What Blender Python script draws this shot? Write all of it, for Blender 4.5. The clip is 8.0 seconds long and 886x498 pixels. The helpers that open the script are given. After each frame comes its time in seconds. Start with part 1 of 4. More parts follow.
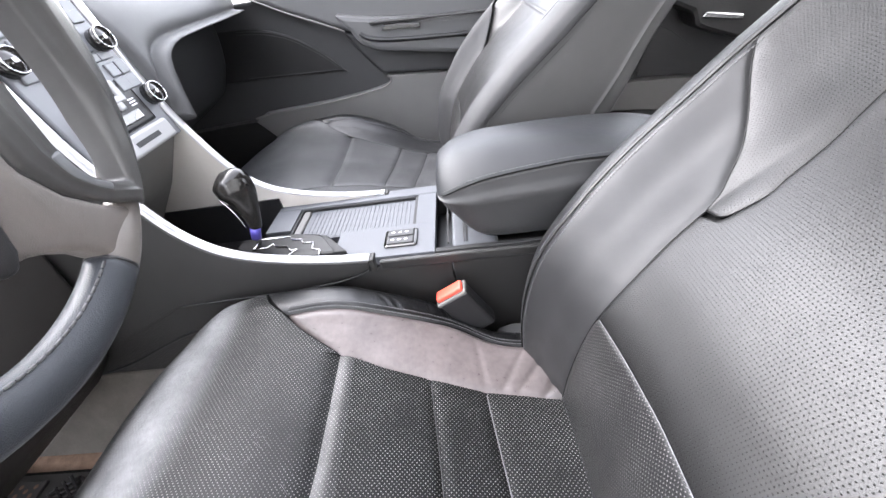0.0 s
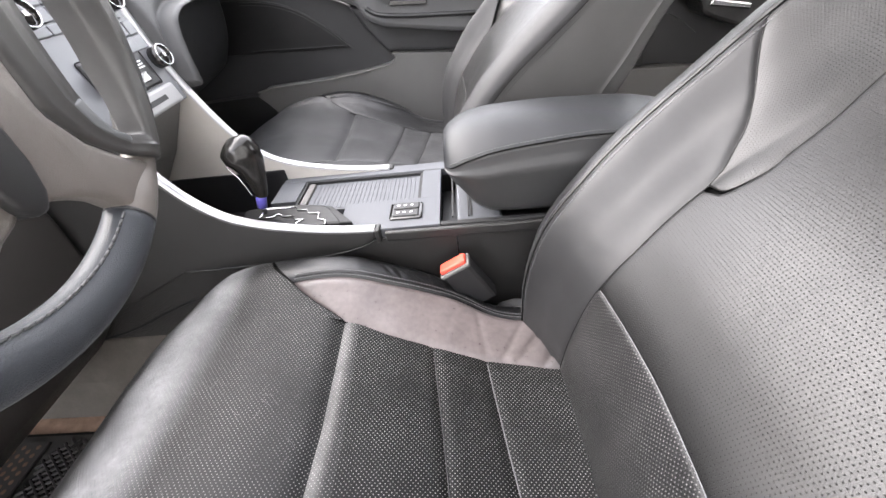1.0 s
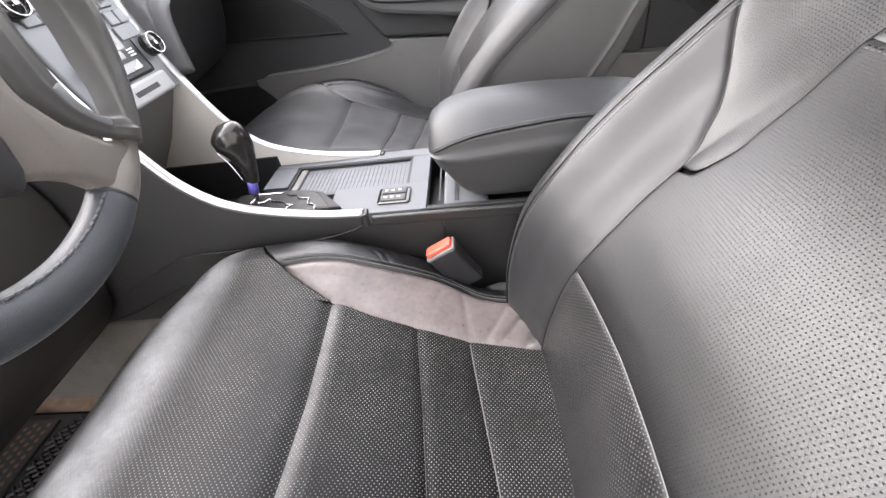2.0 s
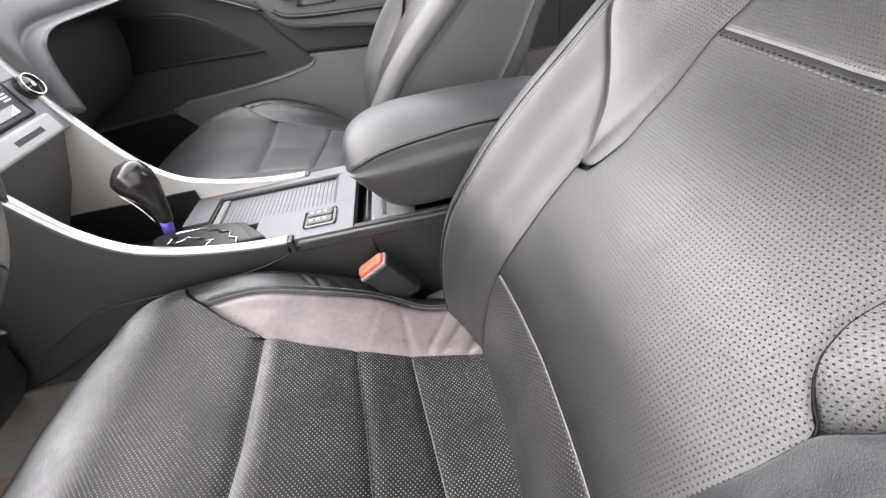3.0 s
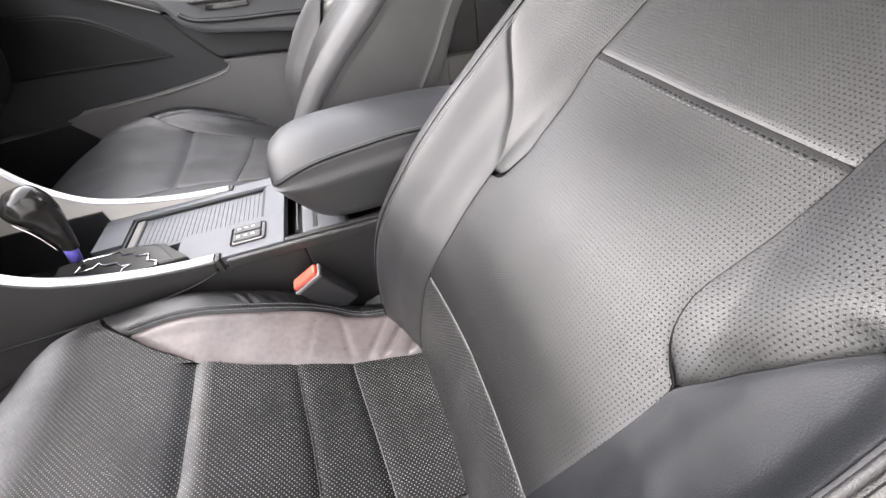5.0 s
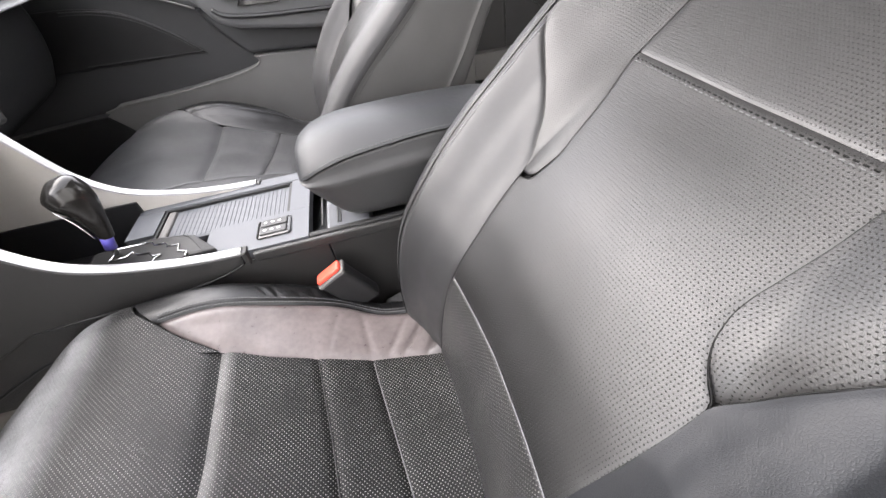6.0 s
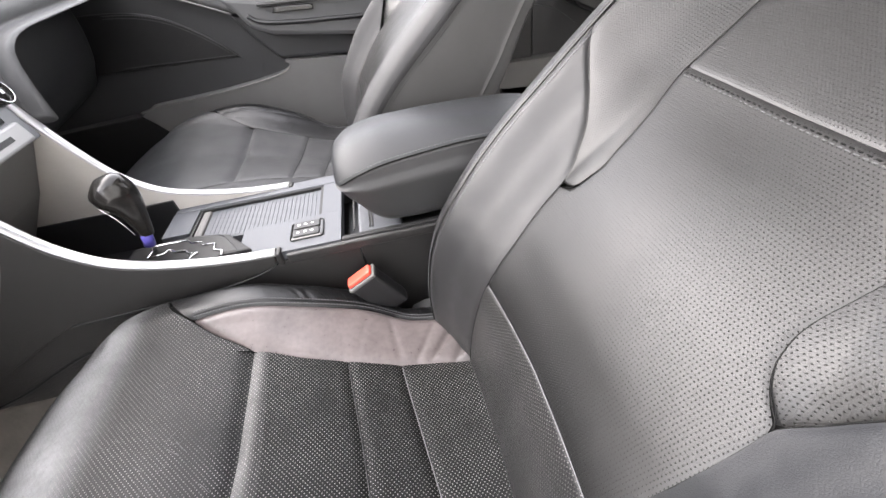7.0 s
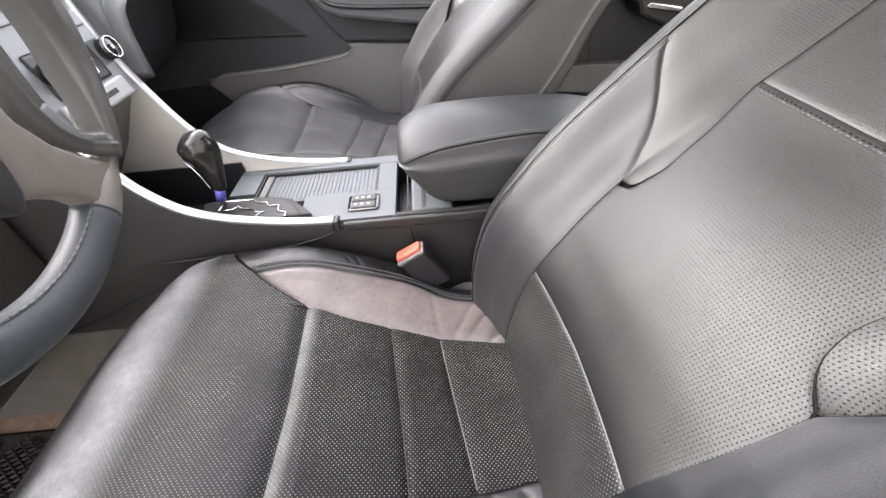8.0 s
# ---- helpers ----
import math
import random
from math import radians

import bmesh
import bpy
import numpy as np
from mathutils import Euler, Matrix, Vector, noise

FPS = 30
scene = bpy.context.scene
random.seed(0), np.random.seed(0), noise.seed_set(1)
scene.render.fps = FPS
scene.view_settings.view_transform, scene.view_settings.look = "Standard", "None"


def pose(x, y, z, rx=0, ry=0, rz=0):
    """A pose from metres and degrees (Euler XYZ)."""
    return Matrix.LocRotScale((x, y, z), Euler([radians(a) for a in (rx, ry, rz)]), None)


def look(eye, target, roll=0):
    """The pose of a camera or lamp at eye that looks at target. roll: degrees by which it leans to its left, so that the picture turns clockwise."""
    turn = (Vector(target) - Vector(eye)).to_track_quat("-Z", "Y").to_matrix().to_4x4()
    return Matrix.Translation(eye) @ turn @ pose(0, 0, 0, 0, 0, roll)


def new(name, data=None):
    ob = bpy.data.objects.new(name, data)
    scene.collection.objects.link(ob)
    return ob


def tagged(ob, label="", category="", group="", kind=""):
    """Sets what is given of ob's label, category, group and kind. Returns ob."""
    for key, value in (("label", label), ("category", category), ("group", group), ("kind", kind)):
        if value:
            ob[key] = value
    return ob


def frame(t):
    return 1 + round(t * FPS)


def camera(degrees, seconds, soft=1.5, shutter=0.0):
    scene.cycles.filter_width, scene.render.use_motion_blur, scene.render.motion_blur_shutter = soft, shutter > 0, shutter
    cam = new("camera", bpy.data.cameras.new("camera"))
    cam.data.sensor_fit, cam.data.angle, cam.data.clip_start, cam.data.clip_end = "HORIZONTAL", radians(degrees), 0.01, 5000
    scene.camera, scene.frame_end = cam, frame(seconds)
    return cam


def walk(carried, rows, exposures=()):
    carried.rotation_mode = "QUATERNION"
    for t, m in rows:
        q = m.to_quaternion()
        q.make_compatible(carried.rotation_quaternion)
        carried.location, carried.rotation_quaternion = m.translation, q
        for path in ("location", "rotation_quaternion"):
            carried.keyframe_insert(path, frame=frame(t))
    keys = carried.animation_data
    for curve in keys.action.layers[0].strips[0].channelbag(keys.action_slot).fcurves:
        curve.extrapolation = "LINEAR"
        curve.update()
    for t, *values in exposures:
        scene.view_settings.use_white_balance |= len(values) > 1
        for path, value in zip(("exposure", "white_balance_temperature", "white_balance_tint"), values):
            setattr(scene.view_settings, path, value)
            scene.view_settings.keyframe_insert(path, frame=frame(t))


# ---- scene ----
cam = camera(97.9, 8.0)
PATH = [
    (0, (0.025, -0.146, 0.76), (-0.142, 1.434, -0.455), -10.0),
    (0.5, (0.012, -0.147, 0.754), (-0.157, 1.413, -0.486), -8.9),
    (1, (0.01, -0.167, 0.751), (-0.137, 1.373, -0.516), -7.9),
    (1.2, (0.017, -0.168, 0.75), (-0.151, 1.361, -0.528), -8.3),
    (2.3, (0.045, -0.181, 0.741), (-0.149, 1.323, -0.562), -9.2),
    (2.5, (0.046, -0.178, 0.738), (-0.13, 1.328, -0.566), -9.1),
    (3, (0.092, -0.169, 0.747), (0.08, 1.336, -0.571), -12.2),
    (3.5, (0.115, -0.218, 0.75), (0.407, 1.238, -0.589), -10.8),
    (4, (0.115, -0.218, 0.744), (0.468, 1.215, -0.606), -9.4),
    (4.5, (0.095, -0.186, 0.763), (0.417, 1.243, -0.599), -7.6),
    (4.7, (0.099, -0.185, 0.768), (0.406, 1.246, -0.594), -7.8),
    (5.8, (0.11, -0.186, 0.766), (0.312, 1.27, -0.59), -10.0),
    (6, (0.099, -0.178, 0.768), (0.286, 1.276, -0.592), -9.4),
    (6.5, (0.082, -0.172, 0.774), (0.227, 1.307, -0.565), -9.2),
    (7, (0.071, -0.172, 0.774), (0.21, 1.315, -0.557), -8.8),
    (7.5, (0.035, -0.189, 0.769), (0.133, 1.3, -0.563), -5.0),
    (8, (0.027, -0.203, 0.78), (0.056, 1.291, -0.549), -4.7),
]
walk(cam, [(t, look(eye, target, roll)) for t, eye, target, roll in PATH],
     ((0.0, 4.04, 6350, 14), (1.0, 3.88, 6700, 14), (8.0, 3.83, 6750, 14)))

# ---- light: bright overcast sky, soft sun ----
world = bpy.data.worlds.new("sky")
scene.world = world
world.use_nodes = True
wn = world.node_tree.nodes
sky = wn.new("ShaderNodeTexSky")
sky.sky_type = 'NISHITA'
sky.sun_disc = False
sky.sun_elevation = radians(38)
sky.sun_rotation = radians(285)
sky.dust_density = 1.0
veil = wn.new("ShaderNodeHueSaturation")      # thin cloud takes most of the blue out
veil.inputs["Saturation"].default_value = 0.2
world.node_tree.links.new(sky.outputs[0], veil.inputs["Color"])
world.node_tree.links.new(veil.outputs[0], wn["Background"].inputs[0])
wn["Background"].inputs[1].default_value = 0.15
sun_data = bpy.data.lights.new("sun", 'SUN')
sun_data.energy, sun_data.angle, sun_data.color = 0.75, radians(85), (1.0, 0.97, 0.93)
sun = new("sun", sun_data)
sun.matrix_world = look((-4.0, 1.2, 3.6), (0, 0.1, 0.5))


# ---- materials ----
def material(name, color, rough=0.5, metal=0.0, grain=0.0, grain_size=0.0015, vary=0.15, vary_size=0.05, spec=0.5,
             holes=0.0, worn=None, dusty=0.05, hole_size=0.17, stagger=False, sheen=0.0, coat=0.0, crease=0.0):
    """A procedural surface: colour mottled at two scales, fine bumps, and for leather a staggered grid of holes in UV metres."""
    m = bpy.data.materials.new(name)
    m.use_nodes = True
    n, l = m.node_tree.nodes, m.node_tree.links
    b = n["Principled BSDF"]
    b.inputs["Metallic"].default_value = metal
    b.inputs["Specular IOR Level"].default_value = spec
    b.inputs["Sheen Weight"].default_value = sheen
    b.inputs["Coat Weight"].default_value = coat
    co = n.new("ShaderNodeTexCoord")

    def noise_at(size, detail=3.0):
        t = n.new("ShaderNodeTexNoise")
        t.inputs["Scale"].default_value = 1.0 / size
        t.inputs["Detail"].default_value = detail
        l.new(co.outputs["Object"], t.inputs["Vector"])
        return t.outputs["Fac"]

    def mth(op, a, bb=None, c=None):
        k = n.new("ShaderNodeMath")
        k.operation = op
        for i, v in enumerate((a, bb, c)):
            if v is None:
                continue
            if isinstance(v, (int, float)):
                k.inputs[i].default_value = v
            else:
                l.new(v, k.inputs[i])
        return k.outputs[0]

    big, small = noise_at(vary_size), noise_at(vary_size * 0.12)
    f = mth('MULTIPLY_ADD', big, 0.7, mth('MULTIPLY', small, 0.3))
    f = mth('MULTIPLY_ADD', mth('SUBTRACT', f, 0.5), 2.0 * vary, 1.0)
    col = n.new("ShaderNodeVectorMath")
    col.operation = 'SCALE'
    col.inputs[0].default_value = color
    l.new(f, col.inputs["Scale"])
    cout = col.outputs[0]
    l.new(mth('MULTIPLY_ADD', mth('SUBTRACT', small, 0.5), 0.12, rough), b.inputs["Roughness"])
    height = None
    if grain:
        v = n.new("ShaderNodeTexVoronoi")
        v.feature = 'DISTANCE_TO_EDGE'
        v.inputs["Scale"].default_value = 1.0 / grain_size
        l.new(co.outputs["Object"], v.inputs["Vector"])
        height = mth('MULTIPLY', mth('MINIMUM', v.outputs["Distance"], 0.25), grain * 4)
        height = mth('MULTIPLY_ADD', noise_at(grain_size * 3), grain * 0.6, height)
    if crease:
        w = n.new("ShaderNodeTexNoise")
        w.inputs["Scale"].default_value = 35.0
        w.inputs["Detail"].default_value = 4.0
        w.inputs["Distortion"].default_value = 1.2
        l.new(co.outputs["Object"], w.inputs["Vector"])
        height = mth('MULTIPLY_ADD', w.outputs["Fac"], crease, height if height is not None else 0.0)
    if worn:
        # pale band of the chart, wear and painted sheen, borders broken up by noise
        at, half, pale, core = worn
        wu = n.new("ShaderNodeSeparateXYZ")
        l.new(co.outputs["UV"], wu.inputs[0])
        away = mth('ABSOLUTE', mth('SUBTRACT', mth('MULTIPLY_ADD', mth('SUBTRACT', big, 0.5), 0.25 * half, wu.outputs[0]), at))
        pale_mask = n.new("ShaderNodeMapRange")
        pale_mask.interpolation_type = 'SMOOTHSTEP'
        pale_mask.inputs["From Min"].default_value = half
        pale_mask.inputs["From Max"].default_value = half * core
        l.new(away, pale_mask.inputs["Value"])
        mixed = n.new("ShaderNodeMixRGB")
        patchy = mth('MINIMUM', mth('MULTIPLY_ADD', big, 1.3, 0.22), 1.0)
        l.new(mth('MULTIPLY', mth('MULTIPLY', pale_mask.outputs[0], patchy), mth('MULTIPLY_ADD', small, 0.6, 0.62)), mixed.inputs[0])
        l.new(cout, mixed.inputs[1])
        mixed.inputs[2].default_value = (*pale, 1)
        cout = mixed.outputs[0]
    if holes:
        uv = n.new("ShaderNodeSeparateXYZ")
        l.new(co.outputs["UV"], uv.inputs[0])
        p = holes
        u0 = mth('DIVIDE', uv.outputs[0], p)
        v0 = mth('DIVIDE', uv.outputs[1], p)

        def cell(off):
            a = mth('SUBTRACT', mth('FRACT', mth('ADD', u0, off)), 0.5)
            c = mth('SUBTRACT', mth('FRACT', mth('ADD', v0, off)), 0.5)
            return mth('SQRT', mth('ADD', mth('MULTIPLY', a, a), mth('MULTIPLY', c, c)))
        d = mth('MINIMUM', cell(0.0), cell(0.5)) if stagger else cell(0.0)
        hole = n.new("ShaderNodeMapRange")
        hole.interpolation_type = 'SMOOTHSTEP'
        hole.inputs["From Min"].default_value = hole_size - 0.05
        hole.inputs["From Max"].default_value = hole_size + 0.05
        l.new(d, hole.inputs["Value"])
        h = mth('MULTIPLY', hole.outputs[0], 3.2)
        height = mth('ADD', height, h) if height is not None else h
        dust = n.new("ShaderNodeMixRGB")
        filled = n.new("ShaderNodeVectorMath")          # some holes hold more dust than others
        filled.operation = 'SCALE'
        filled.inputs[0].default_value = (dusty, dusty * 0.98, dusty * 0.95)
        l.new(mth('MAXIMUM', mth('MULTIPLY_ADD', mth('ADD', big, small), 1.7, -0.7), 0.15), filled.inputs["Scale"])
        l.new(filled.outputs[0], dust.inputs[1])
        l.new(hole.outputs[0], dust.inputs[0])
        l.new(cout, dust.inputs[2])
        cout = dust.outputs[0]
        l.new(mth('MULTIPLY', hole.outputs[0], spec), b.inputs["Specular IOR Level"])
    l.new(cout, b.inputs["Base Color"])
    if height is not None:
        bump = n.new("ShaderNodeBump")
        bump.inputs["Strength"].default_value = 0.65
        bump.inputs["Distance"].default_value = 0.0004
        l.new(height, bump.inputs["Height"])
        l.new(bump.outputs[0], b.inputs["Normal"])
    return m


HIDE = (0.015, 0.015, 0.0157)
LEATHER = material("black_leather", HIDE, 0.43, grain=0.24, grain_size=0.0012, vary=0.5, vary_size=0.06, crease=0.6, spec=0.5)
LEATHER_PERF = material("perforated_leather", (0.0055, 0.0055, 0.0056), 0.39, grain=0.26, grain_size=0.0013, vary=0.25, vary_size=0.06, crease=0.12, holes=0.0030, dusty=0.018, hole_size=0.138, spec=0.5)
# holes tinted pale to stand for light caught on their rims, with dust
LEATHER_LOW = material("pale_hole_leather", (0.010, 0.010, 0.0104), 0.40, grain=0.4, grain_size=0.0016, vary=0.35, vary_size=0.06, holes=0.0046, dusty=0.13, hole_size=0.125, stagger=True, spec=0.38, crease=0.2)
LEATHER_CUSHION = material("cushion_leather", (0.0030, 0.0029, 0.0030), 0.33, grain=0.7, grain_size=0.0018, vary=0.4, vary_size=0.05, holes=0.0050, dusty=0.17, hole_size=0.118, stagger=True, spec=0.17, crease=0.25)
# pale band on the front roll: wear, plus its sheen painted into the colour
LEATHER_FRONT = material("worn_sheen_front_leather", (0.0038, 0.0039, 0.0042), 0.34, grain=0.6, grain_size=0.0018, vary=0.4, vary_size=0.05, holes=0.0050, dusty=0.18, hole_size=0.112, stagger=True, spec=0.27, worn=(0.272, 0.066, (0.20, 0.20, 0.203), 0.08), crease=0.35)
# pale band behind the seam: the padded edge's highlight painted over wear
LEATHER_EDGE = material("worn_sheen_edge_leather", (0.0030, 0.0029, 0.0030), 0.34, grain=0.5, grain_size=0.0016, vary=0.4, vary_size=0.03, holes=0.0050, dusty=0.22, hole_size=0.105, stagger=True, spec=0.30, worn=(0.477, 0.020, (0.085, 0.084, 0.083), 0.25))
LEATHER_BLACK = material("glossy_black_leather", (0.0050, 0.0050, 0.0054), 0.31, grain=0.3, grain_size=0.0012, vary=0.3, vary_size=0.03, crease=1.0, spec=0.5)
LEATHER_SIDE = material("grey_side_vinyl", (0.060, 0.0585, 0.057), 0.5, grain=0.2, grain_size=0.0014, vary=0.2, vary_size=0.06)
LEATHER_WHEEL = material("worn_wheel_leather", (0.034, 0.038, 0.044), 0.44, grain=0.4, grain_size=0.0018, vary=0.2, vary_size=0.05, spec=0.35)
LEATHER_WORN = material("worn_leather", (0.030, 0.026, 0.026), 0.30, grain=0.25, grain_size=0.0016, vary=0.9, vary_size=0.06, crease=1.3, worn=(-0.02, 0.22, (0.140, 0.118, 0.116), 0.60))
LEATHER_FAR = material("dusty_black_leather", (0.044, 0.0442, 0.0455), 0.42, grain=0.4, grain_size=0.0016, vary=1.1, vary_size=0.045, crease=0.5, spec=0.5)
LEATHER_MATT = material("dry_black_leather", (0.030, 0.030, 0.031), 0.58, grain=0.4, grain_size=0.0016, vary=0.3, vary_size=0.06, crease=0.5, spec=0.32)
# same hide as LEATHER, with the door-side bolster's shade put into the colour
LEATHER_OUTER = material("shaded_outer_leather", (0.0055, 0.0062, 0.0075), 0.40, grain=0.20, grain_size=0.0017, vary=0.5, vary_size=0.06, crease=0.9, spec=0.30)
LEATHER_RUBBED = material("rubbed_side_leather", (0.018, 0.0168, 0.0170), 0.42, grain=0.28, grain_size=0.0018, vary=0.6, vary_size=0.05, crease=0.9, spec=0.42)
LEATHER_DARK = material("seam_leather", (0.004, 0.004, 0.004), 0.7, spec=0.15)
THREAD_MID = material("faded_thread", (0.06, 0.06, 0.062), 0.7, vary=0.2)
THREAD_PALE = material("pale_grey_thread", (0.115, 0.115, 0.12), 0.7, vary=0.2)
THREAD = material("grey_thread", (0.085, 0.085, 0.088), 0.7, vary=0.2)
THREAD_DARK = material("dark_thread", (0.018, 0.018, 0.019), 0.7, vary=0.2)
PLASTIC = material("dark_grey_plastic", (0.020, 0.0194, 0.0190), 0.38, grain=0.5, grain_size=0.0012, vary=0.12)
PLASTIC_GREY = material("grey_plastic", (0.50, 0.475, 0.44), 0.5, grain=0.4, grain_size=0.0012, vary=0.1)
PLASTIC_LIGHT = material("mid_grey_plastic", (0.13, 0.126, 0.120), 0.5, grain=0.4, grain_size=0.0012, vary=0.1)
RIM_GREY = material("smooth_worn_rim_leather", (0.062, 0.059, 0.056), 0.36, grain=0.15, grain_size=0.0012, vary=0.45, vary_size=0.03)
BEZEL_GREY = material("smooth_bezel_plastic", (0.050, 0.049, 0.048), 0.34, grain=0.1, grain_size=0.0012, vary=0.3, vary_size=0.03)
WHEEL_PAD = material("switch_pad_plastic", (0.13, 0.135, 0.14), 0.4, vary=0.1)
WHEEL_GREY = material("worn_grey_wheel_plastic", (0.140, 0.126, 0.115), 0.38, grain=0.4, grain_size=0.0016, vary=0.35, vary_size=0.05)
KNEE = material("brown_grey_plastic", (0.036, 0.033, 0.031), 0.5, grain=0.4, grain_size=0.0012, vary=0.15)
DASH = material("soft_dash_plastic", (0.066, 0.0665, 0.068), 0.60, grain=0.3, grain_size=0.0012, vary=0.1, spec=0.3)
GLOVE_BLACK = material("black_glove_box_plastic", (0.014, 0.0142, 0.0148), 0.5, grain=0.3, grain_size=0.0012, vary=0.15, spec=0.3)
ARM_VINYL = material("armrest_vinyl", (0.019, 0.0202, 0.0222), 0.46, grain=0.2, grain_size=0.0012, vary=0.15, spec=0.3)
ARM_BODY = material("armrest_body_vinyl", (0.045, 0.0452, 0.046), 0.44, grain=0.3, grain_size=0.0013, vary=0.2, spec=0.4, crease=0.3)
DOOR_BLACK = material("black_door_vinyl", (0.036, 0.0365, 0.038), 0.48, grain=0.4, grain_size=0.0013, vary=0.12, spec=0.4)
MATT_BLACK = material("matt_black_plastic", (0.021, 0.021, 0.0215), 0.55, grain=0.2, vary=0.1, spec=0.3)
KNOB = material("worn_black_knob", (0.012, 0.011, 0.010), 0.22, vary=0.1)
TRIM_WHITE = material("pale_silver_plastic", (0.32, 0.32, 0.32), 0.4, vary=0.06)
DOOR_UPPER = material("soft_door_plastic", (0.080, 0.080, 0.081), 0.55, grain=0.4, grain_size=0.0012, vary=0.1, spec=0.3)
DOOR_GREY = material("door_grey_plastic", (0.125, 0.1225, 0.119), 0.5, grain=0.5, grain_size=0.0012, vary=0.1)
PLASTIC_TOP = material("blue_grey_satin_plastic", (0.080, 0.084, 0.093), 0.5, grain=0.15, vary=0.08, spec=0.35)
BLACK = material("black_plastic", (0.014, 0.014, 0.015), 0.42, grain=0.3, vary=0.2)
DEEP_BLACK = material("deep_black_plastic", (0.006, 0.006, 0.006), 0.4, vary=0.3, spec=0.25)
GLOSS = material("gloss_black_plastic", (0.012, 0.011, 0.010), 0.12, vary=0.1, coat=0.5)
SILVER = material("silver_trim", (0.55, 0.55, 0.56), 0.32, metal=0.6, vary=0.05)
CHROME = material("chrome", (0.75, 0.75, 0.76), 0.15, metal=1.0, vary=0.05)
RED = material("red_orange_plastic", (0.80, 0.075, 0.045), 0.4, vary=0.1)
VIOLET = material("violet_paint", (0.10, 0.085, 0.38), 0.3, vary=0.2)
WHITE_MARK = material("white_marking", (0.75, 0.75, 0.75), 0.5, vary=0.05)
CARPET = material("grey_carpet", (0.090, 0.082, 0.074), 0.95, grain=1.0, grain_size=0.003, vary=0.5, vary_size=0.05, spec=0.1)
CARPET_DARK = material("black_carpet", (0.012, 0.012, 0.012), 0.95, grain=1.0, grain_size=0.002, vary=0.3, spec=0.1)
DUST = material("brown_dust", (0.17, 0.115, 0.085), 0.95, grain=1.0, grain_size=0.003, vary=0.7, vary_size=0.02, spec=0.1)
RUBBER = material("black_rubber", (0.020, 0.019, 0.018), 0.6, vary=0.3)
HEADLINER = material("light_grey_cloth", (0.34, 0.335, 0.325), 0.9, grain=0.6, vary=0.08)
CONCRETE = material("concrete", (0.48, 0.47, 0.45), 0.9, vary=0.25, vary_size=0.4)
PALE_WALL = material("pale_plaster", (0.68, 0.67, 0.65), 0.9, vary=0.1, vary_size=0.5)
SILVER_PLASTIC = material("silver_plastic", (0.15, 0.155, 0.165), 0.42, metal=0.2, vary=0.06)
PAINT = material("silver_car_paint", (0.5, 0.5, 0.5), 0.3, metal=0.4, vary=0.05)


# ---- mesh helpers ----
def link_mesh(name, verts, faces, mat, parent=None, label="", uvs=None, smooth=True):
    me = bpy.data.meshes.new(name)
    me.from_pydata([tuple(v) for v in verts], [], faces)
    me.materials.append(mat)
    if uvs is not None:
        layer = me.uv_layers.new(name="uv")
        for lp in me.loops:
            layer.data[lp.index].uv = uvs[lp.vertex_index]
    if smooth:
        me.polygons.foreach_set("use_smooth", [True] * len(me.polygons))
    me.update()
    ob = new(name, me)
    if parent is not None:
        ob.parent = parent
    if label:
        ob["label"] = label
    return ob


def part(name, bm, mat, parent=None, label="", smooth=False):
    me = bpy.data.meshes.new(name)
    bm.normal_update()
    bm.to_mesh(me)
    bm.free()
    me.materials.append(mat)
    if smooth:
        me.polygons.foreach_set("use_smooth", [True] * len(me.polygons))
    ob = new(name, me)
    if parent is not None:
        ob.parent = parent
    if label:
        ob["label"] = label
    return ob


def thing(name, label, category, group="", kind=""):
    return tagged(new(name), label, category, group, kind)


def box(bm, x0, x1, y0, y1, z0, z1, bevel=0.0, m=None, segs=2):
    vs = [bm.verts.new((x, y, z)) for x in (x0, x1) for y in (y0, y1) for z in (z0, z1)]
    fs = [bm.faces.new([vs[i] for i in q]) for q in ((0, 1, 3, 2), (4, 6, 7, 5), (0, 4, 5, 1), (2, 3, 7, 6), (0, 2, 6, 4), (1, 5, 7, 3))]
    if bevel:
        es = list({e for f in fs for e in f.edges})
        r = bmesh.ops.bevel(bm, geom=es, offset=bevel, segments=segs, profile=0.5, affect='EDGES')
        vs = list({v for f in r["faces"] for v in f.verts} | {v for v in vs if v.is_valid})
    if m is not None:
        bmesh.ops.transform(bm, matrix=m, verts=[v for v in vs if v.is_valid])
    return bm


def a_box(*args, **kw):
    return box(bmesh.new(), *args, **kw)


def prism(outline, axis, lo, hi, bevel=0.0, segs=2):
    """A closed outline in the two other axes, extruded along axis from lo to hi."""
    bm = bmesh.new()

    def at(p, k):
        q = list(p)
        q.insert("xyz".index(axis), k)
        return q
    a = [bm.verts.new(at(p, lo)) for p in outline]
    b = [bm.verts.new(at(p, hi)) for p in outline]
    bm.faces.new(a)
    bm.faces.new(b[::-1])
    n = len(a)
    for i in range(n):
        bm.faces.new((a[i], b[i], b[(i + 1) % n], a[(i + 1) % n]))
    bmesh.ops.recalc_face_normals(bm, faces=bm.faces)
    if bevel:
        es = [e for e in bm.edges if e.calc_face_angle(0) > 0.5]
        bmesh.ops.bevel(bm, geom=es, offset=bevel, segments=segs, profile=0.5, affect='EDGES', clamp_overlap=True)
    return bm


def spline(ps, n):
    """Catmull-Rom through the points, n samples from first to last."""
    ps = np.array(ps, float)
    return np.array([along(ps, k) for k in np.linspace(0, len(ps) - 1, n)])


